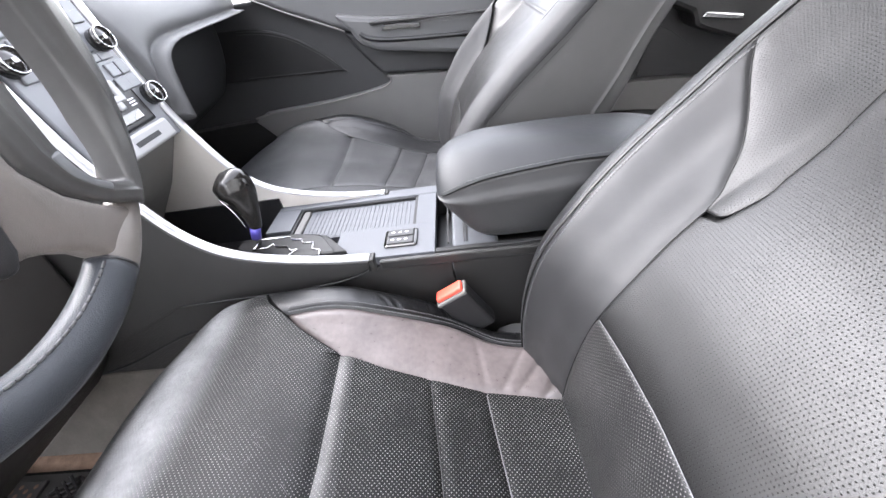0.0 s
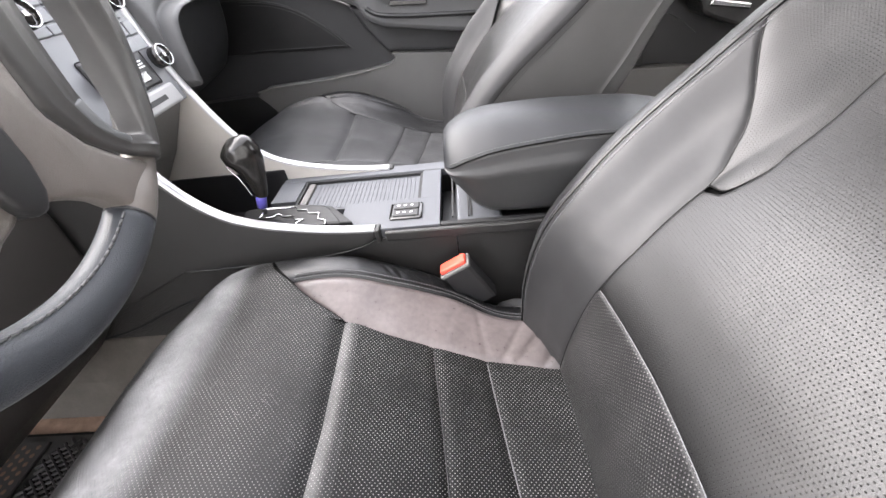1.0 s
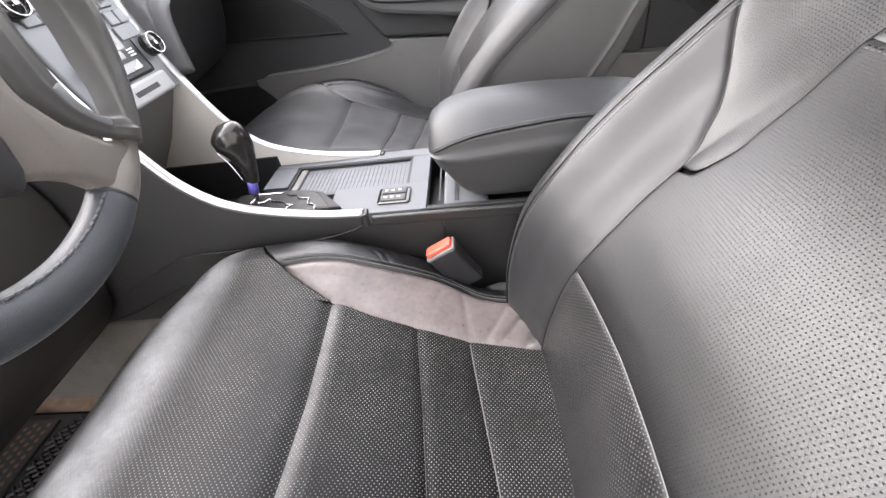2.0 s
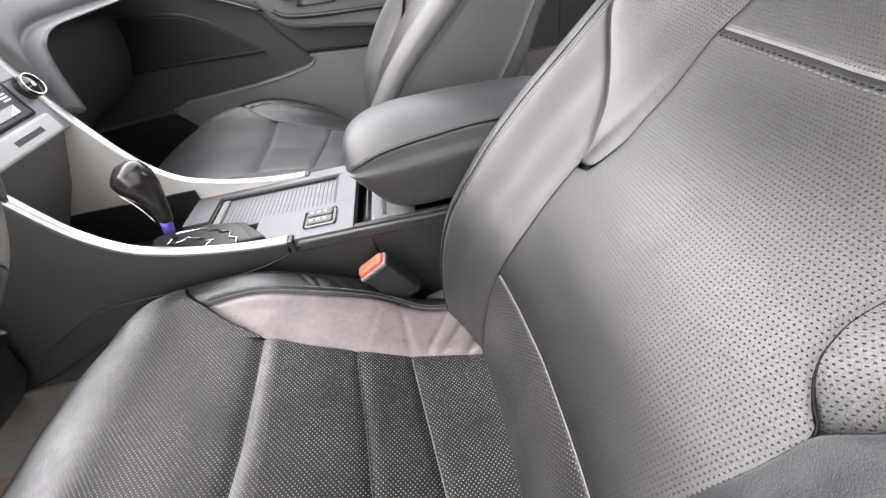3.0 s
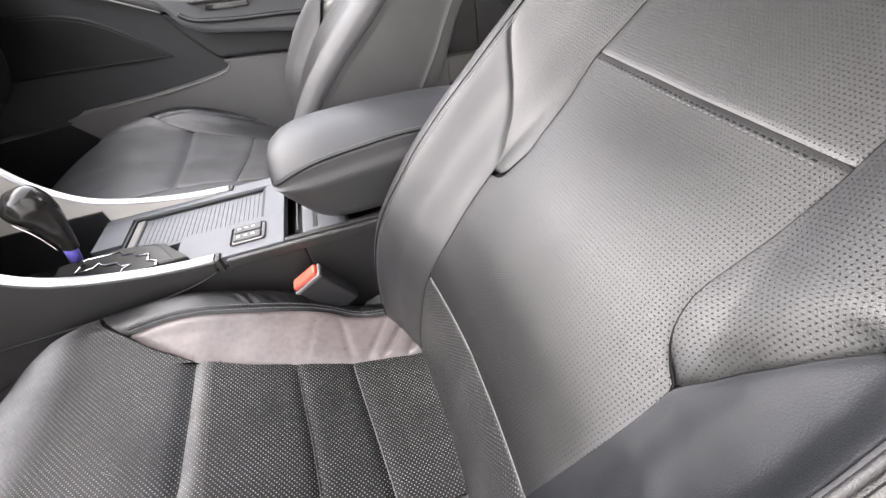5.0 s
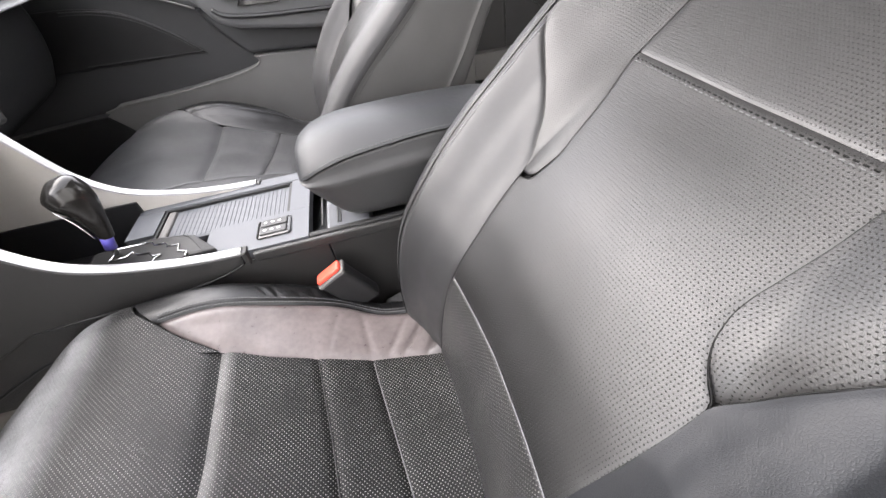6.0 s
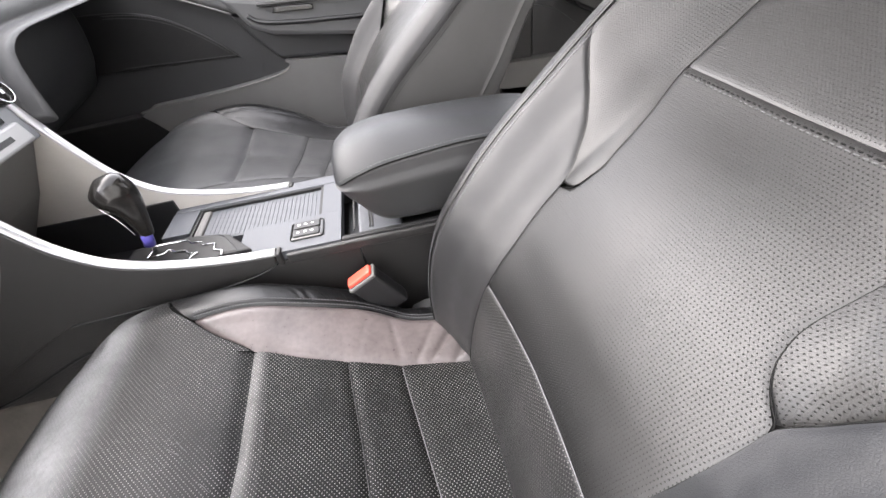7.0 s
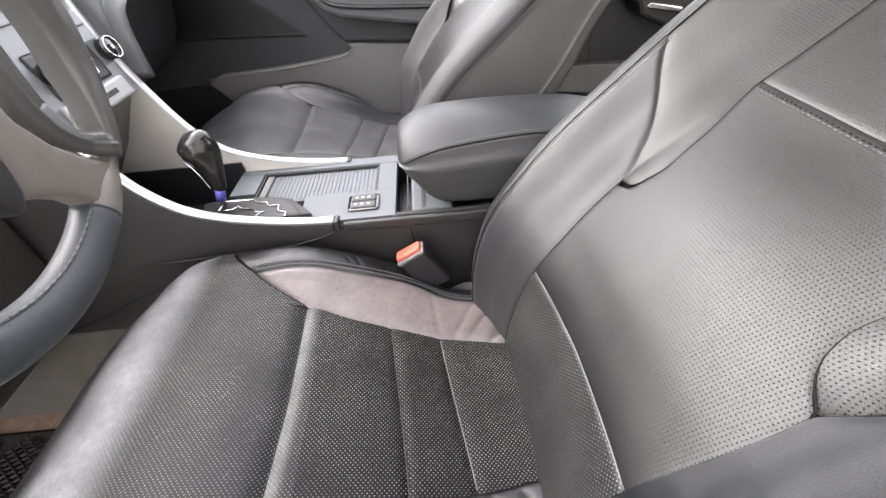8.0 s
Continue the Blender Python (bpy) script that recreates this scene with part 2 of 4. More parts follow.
def along(ps, k):
    """The Catmull-Rom point at index k (a fraction) of the control points."""
    i = int(min(max(math.floor(k), 0), len(ps) - 2))
    t = k - i
    p1, p2 = ps[i], ps[i + 1]
    p0 = ps[i - 1] if i > 0 else 2 * p1 - p2
    p3 = ps[i + 2] if i + 2 < len(ps) else 2 * p2 - p1
    return 0.5 * (2 * p1 + (p2 - p0) * t + (2 * p0 - 5 * p1 + 4 * p2 - p3) * t * t + (3 * p1 - p0 - 3 * p2 + p3) * t ** 3)


def tube(pts, radius, sides=8, flat=1.0, up=(0, 0, 1), taper=None):
    """Vertices and faces of a tube along the points; flat squeezes it along up."""
    pts = [Vector(p) for p in pts]
    verts, faces = [], []
    for i, p in enumerate(pts):
        d = (pts[min(i + 1, len(pts) - 1)] - pts[max(i - 1, 0)]).normalized()
        s = d.cross(Vector(up)).normalized()
        u = s.cross(d).normalized()
        r = radius * (taper(i / (len(pts) - 1)) if taper else 1.0)
        for k in range(sides):
            a = 2 * math.pi * k / sides
            verts.append(p + s * (r * math.cos(a)) + u * (r * flat * math.sin(a)))
    n = sides
    for i in range(len(pts) - 1):
        for k in range(n):
            faces.append((i * n + k, i * n + (k + 1) % n, (i + 1) * n + (k + 1) % n, (i + 1) * n + k))
    faces.append(tuple(range(n))[::-1])
    faces.append(tuple(range((len(pts) - 1) * n, len(pts) * n)))
    return verts, faces


def stitch_row(pts, parent, mat=None, pitch=0.005, length=0.0036, r=0.00055, name="stitching"):
    """A row of short threads along a line of points."""
    pts = [Vector(p) for p in pts]
    cum = [0.0]
    for a, b in zip(pts, pts[1:]):
        cum.append(cum[-1] + (b - a).length)

    def at(s):
        i = int(np.clip(np.searchsorted(cum, s) - 1, 0, len(pts) - 2))
        w = (s - cum[i]) / max(cum[i + 1] - cum[i], 1e-9)
        return pts[i].lerp(pts[i + 1], w)
    verts, faces, s = [], [], 0.0
    while s + length < cum[-1]:
        v, f = tube([at(s), at(s + length / 2), at(s + length)], r, 5)
        faces += [tuple(i + len(verts) for i in q) for q in f]
        verts += v
        s += pitch
    return link_mesh(name, verts, faces, mat or THREAD, parent)


def cord(name, pts, radius, mat, parent, label="", sides=8, flat=1.0, up=(0, 0, 1), taper=None):
    v, f = tube(pts, radius, sides, flat, up, taper)
    return link_mesh(name, v, f, mat, parent, label)


def ease(n):
    """Parameters from 0 to 1, closer together at both ends."""
    k = np.linspace(0, 1, n)
    return 0.2 * k + 0.8 * (0.5 - 0.5 * np.cos(np.pi * k))


def panel(name, surf, c0, c1, mat, parent, label="", n=(48, 32), groove=0.006, width=0.012, puff=0.0, wrinkle=0.0, sides=(1, 1, 1, 1), folds=(), chart=None):
    """A sewn panel on surf(a, b) between two domain curves c0(s), c1(s). Its edges dip into the seams.
    sides: which of s=0, s=1, c0, c1 carry a seam."""
    S, T = ease(n[0]), ease(n[1])
    g = np.zeros((n[0], n[1], 3))
    for i, s in enumerate(S):
        p, q = np.array(c0(s)), np.array(c1(s))
        for j, t in enumerate(T):
            g[i, j] = surf(*(p * (1 - t) + q * t))
    du, dv = np.gradient(g, axis=0), np.gradient(g, axis=1)
    nr = np.cross(du, dv)
    nr /= np.maximum(np.linalg.norm(nr, axis=2, keepdims=True), 1e-12)
    ls = np.concatenate([np.zeros((1, n[1])), np.cumsum(np.linalg.norm(np.diff(g, axis=0), axis=2), axis=0)])
    lt = np.concatenate([np.zeros((n[0], 1)), np.cumsum(np.linalg.norm(np.diff(g, axis=1), axis=2), axis=1)], axis=1)
    ref = np.array(surf.out)
    if np.sum(nr * ref) < 0:
        nr = -nr
        flip = True
    else:
        flip = False
    off = np.zeros(n)
    for use, d in zip(sides, (ls, ls[-1:] - ls, lt, lt[:, -1:] - lt)):
        if use:
            off -= use * groove * np.exp(-(d / width) ** 1.5)
    if puff:
        off += puff * (4 * (ls / np.maximum(ls[-1:], 1e-9)) * (1 - ls / np.maximum(ls[-1:], 1e-9))) * (4 * (lt / np.maximum(lt[:, -1:], 1e-9)) * (1 - lt / np.maximum(lt[:, -1:], 1e-9)))
    if wrinkle:
        for i in range(n[0]):
            for j in range(n[1]):
                p = Vector(g[i, j])
                off[i, j] += wrinkle * (noise.noise(p * 22.0) + 0.5 * noise.noise(p * 55.0))
    for fs, slant, deep, wide in folds:        # creases across the panel, deepest half way
        for j, t in enumerate(T):
            off[:, j] -= deep * np.exp(-((S - fs - slant * (t - 0.5)) / wide) ** 2) * math.sin(math.pi * t) ** 0.7
    g = g + nr * off[..., None]
    verts = g.reshape(-1, 3)
    uvs = np.stack([ls - ls[-1:] * 0.5, lt - lt[:, -1:] * 0.5], axis=2).reshape(-1, 2)
    if chart:
        uvs = [chart(*(np.array(c0(s)) * (1 - t) + np.array(c1(s)) * t)) for s in S for t in T]
    faces = []
    for i in range(n[0] - 1):
        for j in range(n[1] - 1):
            q = (i * n[1] + j, (i + 1) * n[1] + j, (i + 1) * n[1] + j + 1, i * n[1] + j + 1)
            faces.append(q[::-1] if flip else q)
    return link_mesh(name, verts, faces, mat, parent, label, uvs)


class Surface:
    """A smooth surface f(a, b), with the side that faces out."""

    def __init__(self, f, out):
        self.f, self.out = f, out

    def __call__(self, a, b):
        return self.f(a, b)




def smooth_pick(table, k):
    """Smooth interpolation of a short table of (key, value)."""
    i = 0
    while i < len(table) - 2 and k > table[i + 1][0]:
        i += 1
    (x1, y1), (x2, y2) = table[i], table[i + 1]
    x0, y0 = table[i - 1] if i > 0 else (x1, y1)
    x3, y3 = table[i + 2] if i + 2 < len(table) else (x2, y2)

    def slope(a, b, c):
        s1 = (b[1] - a[1]) / (b[0] - a[0]) if b[0] != a[0] else 0.0
        s2 = (c[1] - b[1]) / (c[0] - b[0]) if c[0] != b[0] else 0.0
        return 0.0 if s1 * s2 <= 0 else 2 * s1 * s2 / (s1 + s2)
    m1 = slope((x0, y0), (x1, y1), (x2, y2)) if i > 0 else (y2 - y1) / (x2 - x1)
    m2 = slope((x1, y1), (x2, y2), (x3, y3)) if i + 2 < len(table) else (y2 - y1) / (x2 - x1)
    h = x2 - x1
    t = min(max((k - x1) / h, 0.0), 1.0)
    return (2 * t ** 3 - 3 * t * t + 1) * y1 + (t ** 3 - 2 * t * t + t) * h * m1 + (3 * t * t - 2 * t ** 3) * y2 + (t ** 3 - t * t) * h * m2


def loft(sections, closed=True, caps=True):
    """Verts and faces through sections with equal numbers of points."""
    n = len(sections[0])
    verts = [p for s in sections for p in s]
    faces = []
    for i in range(len(sections) - 1):
        for k in range(n if closed else n - 1):
            faces.append((i * n + k, i * n + (k + 1) % n, (i + 1) * n + (k + 1) % n, (i + 1) * n + k))
    if caps:
        faces.append(tuple(range(n))[::-1])
        faces.append(tuple(range((len(sections) - 1) * n, len(sections) * n)))
    return verts, faces


def rounded(y0, y1, z0, z1, r, n=6):
    """A rounded rectangle in y and z, counter-clockwise."""
    out = []
    r = min(r, (y1 - y0) / 2 - 1e-4, (z1 - z0) / 2 - 1e-4)
    for cy, cz, a0 in ((y1 - r, z1 - r, 0), (y0 + r, z1 - r, 90), (y0 + r, z0 + r, 180), (y1 - r, z0 + r, 270)):
        for k in range(n + 1):
            a = radians(a0 + 90 * k / n)
            out.append((cy + r * math.cos(a), cz + r * math.sin(a)))
    return out


# ---- shell of the car: ground, floor, roof, pillars, doors ----
link_mesh("ground", [(-60, -60, -0.33), (60, -60, -0.33), (60, 60, -0.33), (-60, 60, -0.33)], [(0, 1, 2, 3)], CONCRETE)
tagged(bpy.data.objects["ground"], "pale grey concrete ground outside the car", "ground", kind="structure")
floor = part("floor", a_box(-1.25, 1.5, -0.42, 1.24, -0.02, 0.05), CARPET_DARK)
tagged(floor, "black carpeted floor of the car", "floor", kind="structure")
# unseen walls added to block low sky light and bounce some back
outer = part("light_block_wall_side", a_box(-0.6, 7.0, -1.7, -1.5, -0.33, 2.6), PALE_WALL)
tagged(outer, "unseen plain wall added beside the car to block low sky light", "wall", kind="structure")
ahead = part("light_block_wall_ahead", a_box(-3.4, -3.2, -0.9, 5.0, -0.33, 2.6), PALE_WALL)
tagged(ahead, "unseen plain wall added ahead of the car to block low sky light", "wall", kind="structure")
roof = part("ceiling", prism([(0.14, 1.125), (0.22, 1.15), (0.38, 1.18), (1.3, 1.16), (1.5, 1.05), (1.52, 1.10), (1.32, 1.20), (0.38, 1.22), (0.20, 1.19), (0.11, 1.155)], "y", -0.30, 1.14), HEADLINER)
tagged(roof, "light grey cloth roof lining", "ceiling", kind="structure")
sill = part("wall_sill", a_box(-1.25, 1.5, -0.50, -0.42, -0.10, 0.10, bevel=0.015), PAINT)
tagged(sill, "silver painted door sill", "sill", kind="structure")
bulk = part("wall_front", a_box(-1.32, -1.25, -0.5, 1.3, -0.1, 0.75), CARPET_DARK)
tagged(bulk, "black carpeted bulkhead in front of the footwells", "wall", kind="structure")
tail = part("wall_rear", a_box(1.35, 1.5, -0.5, 1.24, 0.05, 0.80, bevel=0.03), LEATHER)
tagged(tail, "black leather rear bench back wall", "wall", kind="structure")
for k, y in enumerate((-0.46, 1.22)):
    pil = part("pillar", prism([(0.48, 0.0), (0.62, 0.0), (0.60, 0.70), (0.56, 1.16), (0.48, 1.16), (0.50, 0.70)], "y", y - 0.035, y + 0.035, 0.01), PLASTIC)
    tagged(pil, "dark grey trimmed pillar between the doors", "pillar", kind="structure")


# ---- seats ----
CUSHION = [(-0.415, 0.17), (-0.450, 0.25), (-0.460, 0.308), (-0.446, 0.342), (-0.376, 0.376), (-0.270, 0.377), (-0.160, 0.352),
           (-0.045, 0.322), (0.026, 0.304), (0.100, 0.296), (0.180, 0.300)]
RIDGE = [(0, 0.0), (3, 0.003), (4, 0.010), (5, 0.027), (6, 0.047), (6.5, 0.039), (7, 0.026), (7.6, 0.012), (8.2, 0.003), (9, 0.0), (10, 0.0)]
INSERT = [(0, 0.150), (5, 0.145), (6, 0.137), (6.5, 0.121), (7.05, 0.111), (7.9, 0.102), (8.6, 0.097), (9.1, 0.091), (10, 0.086)]
BACK = [(0.108, 0.20), (0.116, 0.28), (0.127, 0.36), (0.150, 0.430), (0.195, 0.483), (0.247, 0.530), (0.305, 0.580), (0.362, 0.628),
        (0.430, 0.690), (0.500, 0.765), (0.550, 0.84), (0.585, 0.91)]
FORWARD = [(0, 0.030), (2, 0.048), (3, 0.052), (5, 0.060), (6, 0.057), (7.2, 0.056), (8.5, 0.056), (11, 0.040)]
BACK_INSERT = [(0, 0.118), (3, 0.124), (5, 0.137), (6, 0.126), (7, 0.119), (9, 0.108), (11, 0.10)]
DEPTH = [(0, 0.19), (3, 0.185), (4.5, 0.165), (7.5, 0.085), (11, 0.05)]
DEPTH_SLIM = [(0, 0.18), (4, 0.188), (5, 0.182), (6, 0.160), (7, 0.132), (8, 0.095), (11, 0.05)]
LEANS = [(0, 0.0), (3, 0.008), (5, 0.025), (7, 0.047), (11, 0.06)]
DIAG = [(0.5, 5.96), (0.60, 5.53), (0.71, 5.24), (0.82, 4.97), (0.92, 4.80)]     # front seam of the bolster
RIDGE_W = [(0, 0.71), (0.13, 0.737), (0.25, 0.747), (0.38, 0.760), (0.60, 0.815), (0.75, 0.79), (1, 0.78)]     # its stitched ridge
UPRIGHT = [(0, 0.0), (3, 0.004), (4, 0.012), (5, 0.023), (6, 0.030), (11, 0.040)]     # the far seat stands straighter
SEAM_A, SEAM_B, SEAM_C = 5.95, (7.23, 6.95), (8.275, 7.895)     # seams across the cushion, from the door side to the console side
LOW, TEE, TOP, LEAF = 3.0, 5.0, 7.0, 6.78      # seams and joints up the back


def cushion_shape(dx, cy, dz, side):
    """The cushion's surface: l runs from the front lip to the rear, w across it."""
    cu = np.array(CUSHION)

    def cushion(l, w):
        x, zc = along(cu, l)
        e, h = smooth_pick(INSERT, l), smooth_pick(RIDGE, l) * (0.25 if side < 0 and w > 0 else 1.0)
        a, sg = abs(w), (1 if w >= 0 else -1)
        k = smooth_pick([(0, 1.0), (6.8, 1.0), (8.3, 0.88), (10, 0.88)], l)
        yo = smooth_pick([(0, 0.0), (0.5, e), (0.8, 0.205 * k), (0.92, 0.232 * k), (1.0, 0.248 * k), (1.3, 0.252 * k)], a)
        top = zc + smooth_pick([(0, 0.0), (0.5, 0.003 + 0.2 * h), (0.65, 0.55 * h), (0.8, h), (0.9, h - 0.002), (0.95, h - 0.010), (1.0, h - 0.028), (1.3, h - 0.16)], a)
        front = max(0.0, min(1.0, (5.0 - l) / 2.0))
        x += 0.055 * front * (yo / 0.25) ** 3.0 if side > 0 else front * (0.03 * (yo / 0.25) ** 3.0 - 0.035 * (1 - (yo / 0.25) ** 2))
        return (x + dx, cy + side * sg * yo, top + dz)
    return cushion


def back_shape(dx, cyb, dz, side, lean):
    """The backrest's surface: v runs up it, w across it."""
    bk = np.array(BACK)

    def back(v, w):
        x, z = along(bk, v)
        if side < 0:
            x -= smooth_pick(UPRIGHT, v)
        p2 = along(bk, min(v + 0.05, 11)) - along(bk, max(v - 0.05, 0))
        p2 /= np.linalg.norm(p2)
        nx, nz = -p2[1], p2[0]
        e, F = smooth_pick(BACK_INSERT, v) * (1.18 if side < 0 else 1.0), smooth_pick(FORWARD, v) * (smooth_pick([(0, 0.86), (5.4, 0.86), (7.0, 0.62), (8.5, 0.4), (11, 0.4)], v) if w < 0 < side else 0.86 if w < 0 else 0.65 if side < 0 else 1.0)
        a, sg = abs(w), (1 if w >= 0 else -1)
        wide = smooth_pick([(0, 0.245), (3, 0.262), (6, 0.268), (8, 0.262), (11, 0.20)], v) * (0.94 if w < 0 else 1.0)
        yo = smooth_pick([(0, 0.0), (0.5, e), (0.75, 0.82 * wide), (0.9, 0.96 * wide), (1.0, wide), (1.4, wide - 0.01), (1.6, wide - 0.04), (1.9, 0)], a)
        thick = smooth_pick(DEPTH if side > 0 else DEPTH_SLIM, v)
        rise = ((0.62, 0.006 + 0.26 * F), (0.70, 0.60 * F), (0.77, 0.95 * F)) if w < 0 < side else ((0.62, 0.5 * F), (0.75, F))
        f = smooth_pick([(0, 0.0), (0.5, 0.006), *rise, (0.9, F - 0.012), (1.0, F - 0.04), (1.4, -thick), (1.6, -thick - 0.008), (1.9, -thick - 0.01)], a)
        f += 0.014 * max(0.0, 1 - 4 * w * w) * smooth_pick([(0, 0.0), (2.8, 0.0), (3.6, 0.42), (4.4, 0.86), (5.2, 1.1), (7, 0.25), (11, 0.0)], v)     # lumbar bulge
        return (x + dx + nx * f, cyb + lean * smooth_pick(LEANS, v) + side * sg * yo, z + dz + nz * f)
    return back


def build_seat(label, dx, cy, cyb, dz, side, lean, face, group):
    """A car seat; side is +1 when the console lies on its +y side. The console side is the inner side."""
    seat = thing("car_seat", label, "seat", group)
    cu, bk = np.array(CUSHION), np.array(BACK)

    cushion, back = cushion_shape(dx, cy, dz, side), back_shape(dx, cyb, dz, side, lean)
    cs = Surface(cushion, (0, 0, 1))
    bs = Surface(back, (-1, 0, 0.6))
    # cushion: front panel, three insert panels
    part_of = thing_part(seat, "cushion")
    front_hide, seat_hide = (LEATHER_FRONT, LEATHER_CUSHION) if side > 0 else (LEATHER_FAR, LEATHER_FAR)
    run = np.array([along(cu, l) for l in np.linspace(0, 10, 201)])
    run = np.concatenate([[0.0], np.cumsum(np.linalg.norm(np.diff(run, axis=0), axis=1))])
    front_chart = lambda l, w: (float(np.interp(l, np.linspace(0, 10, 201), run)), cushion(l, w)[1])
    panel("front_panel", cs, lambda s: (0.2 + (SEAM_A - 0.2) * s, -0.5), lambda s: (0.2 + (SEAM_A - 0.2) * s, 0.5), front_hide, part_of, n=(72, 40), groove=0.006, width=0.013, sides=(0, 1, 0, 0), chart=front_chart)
    # the edge behind the front seam is pale from wear and painted-in sheen, wider towards the door
    wide, slim = SEAM_A + 0.24, SEAM_A + 0.17
    panel("insert_edge", cs, lambda s: (SEAM_A + (wide - SEAM_A) * s, -0.5), lambda s: (SEAM_A + (slim - SEAM_A) * s, 0.5), LEATHER_EDGE if side > 0 else seat_hide, part_of, "pale edge of the seat insert, worn and painted with sheen" if side > 0 else "", n=(20, 48), groove=0.005, width=0.006, sides=(1, 0, 0.3, 0.3), chart=front_chart)
    for a, b in (((wide, slim), SEAM_B), (SEAM_B, SEAM_C), (SEAM_C, (9.8, 9.8))):
        first = a[0] == wide
        panel("insert_panel", cs, lambda s: (a[0] + (b[0] - a[0]) * s, -0.5), lambda s: (a[1] + (b[1] - a[1]) * s, 0.5), seat_hide, part_of, n=(48, 48), groove=0.0024, width=0.006, puff=0.0012, sides=(0 if first else 1, 1, 0.6, 0.6), chart=front_chart)
    for sg in (1, -1):
        # front corner, wrapped over the bolster's front end
        diag = lambda s: (smooth_pick(DIAG, 0.5 + 0.42 * s), sg * (0.5 + 0.42 * s))
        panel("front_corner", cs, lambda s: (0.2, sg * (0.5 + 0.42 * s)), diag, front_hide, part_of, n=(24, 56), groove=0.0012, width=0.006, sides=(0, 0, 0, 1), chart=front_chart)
        # worn inner face of the bolster, a leaf between the insert's edge and the stitched ridge, and its outer roll
        ridge_w = lambda s: smooth_pick(RIDGE_W, s)
        ridge = lambda s: (5.24 + (9.6 - 5.24) * s, sg * ridge_w(s))

        def foot(s):
            if s < 0.2:
                w = 0.71 - 0.21 * s / 0.2
                return (smooth_pick(DIAG, w), sg * w)
            return (SEAM_A + (9.6 - SEAM_A) * (s - 0.2) / 0.8, sg * 0.5)
        panel("bolster_face", cs, foot, ridge, face if sg > 0 else LEATHER, part_of,
              "worn pale leather bolster face" if face is LEATHER_WORN and sg > 0 else "", n=(120, 30), groove=0.004 if side > 0 else 0.0015, width=0.005, puff=0.005 if side > 0 else 0.0, wrinkle=0.0010, sides=(0, 1, 1, 1),
              folds=((0.74, 0.12, 0.0030, 0.012), (0.82, 0.16, 0.0040, 0.013), (0.91, 0.14, 0.0045, 0.015), (0.60, -0.06, 0.0016, 0.012), (0.46, 0.05, 0.0010, 0.010)) if side > 0 else ())
        panel("bolster_roll", cs, ridge, lambda s: (4.75 + (9.6 - 4.75) * s, sg * 0.97), LEATHER_BLACK, part_of, n=(240, 18), groove=0.003 if side > 0 else 0.0012, width=0.005, wrinkle=0.0012, sides=(0.3, 1, 1, 1), folds=tuple((0.30 + 0.037 * k + 0.012 * math.sin(5 * k), 0.03 * math.sin(2.3 * k), 0.0011 + 0.0007 * math.sin(3.1 * k), 0.006) for k in range(14)))
        panel("side_skirt", cs, lambda s: (0.2 + 9.6 * s, sg * 0.965), lambda s: (0.2 + 9.6 * s, sg * 1.3), LEATHER, part_of, n=(60, 12), groove=0.002, width=0.004, sides=(0, 0, 1, 0))
        for dw in (0.014, 0.040):
            stitch_row([np.array(cushion(ridge(s)[0], sg * (ridge_w(s) + dw))) + np.array((0, 0, 0.0002)) for s in np.linspace(0.01, 0.97, 90)], part_of, THREAD_PALE, pitch=0.0042, length=0.0032, r=0.0006)
        cord("seam_line", [np.array(cushion(ridge(s)[0], sg * (ridge_w(s) + 0.027))) + np.array((0, 0, -0.0008)) for s in np.linspace(0.01, 0.97, 90)], 0.0008, LEATHER_DARK, part_of, sides=6)
        cord("seam_line", [np.array(cushion(*diag(s))) + np.array((0, 0, -0.0012)) for s in np.linspace(0.02, 1.0, 40)], 0.0005, LEATHER_DARK, part_of, sides=6)
    for seam, m in ((SEAM_B, THREAD_DARK), (SEAM_C, THREAD)):
        pts = [np.array(cushion(seam[0] + (seam[1] - seam[0]) * (w + 0.5), w)) + np.array((0, 0, -0.0012)) for w in np.linspace(-0.48, 0.48, 40)]
        cord("seam_thread", pts, 0.0008, m if side > 0 else THREAD_DARK, part_of, sides=6)
    if side > 0:
        rnd = random.Random(5)
        sv, sf = [], []
        for _ in range(26):
            l0, w0, dl, dw = rnd.uniform(4.5, 5.75), rnd.uniform(-0.42, 0.15), rnd.uniform(-0.12, 0.12), rnd.uniform(-0.035, 0.035)
            tv, tf = tube([np.array(cushion(l0 + dl * k, w0 + dw * k * (1 + 0.3 * k))) + np.array((0, 0, 0.0001)) for k in np.linspace(0, 1, 5)], 0.00022, 4)
            sf += [tuple(i + len(sv) for i in f) for f in tf]
            sv += tv
        tagged(link_mesh("scratches", sv, sf, THREAD, part_of, "fine pale scratches"), kind="stuff")
    panel("foam", Surface(lambda l, w: tuple(np.array(cushion(l, w)) - np.array((0, 0, 0.010))), (0, 0, 1)), lambda s: (0.4 + 9.4 * s, -0.95), lambda s: (0.4 + 9.4 * s, 0.95), LEATHER_DARK, part_of, n=(40, 40), groove=0)
    # backrest
    part_of = thing_part(seat, "backrest")
    def inside(v, w):
        return tuple(np.array(back(v, w)) + np.array((0.008, 0, -0.006)))
    panel("foam", Surface(inside, (-1, 0, 0.6)), lambda s: (0.5 + 10.2 * s, -0.95), lambda s: (0.5 + 10.2 * s, 0.95), LEATHER_DARK, part_of, n=(48, 48), groove=0)
    inset_in = [(0, 0.0), (0.05, 0.06), (0.2, 0.085), (0.5, 0.096), (0.8, 0.073), (1.3, 0.048), (1.7, 0.018), (2.0, 0.0), (6, 0.0)]
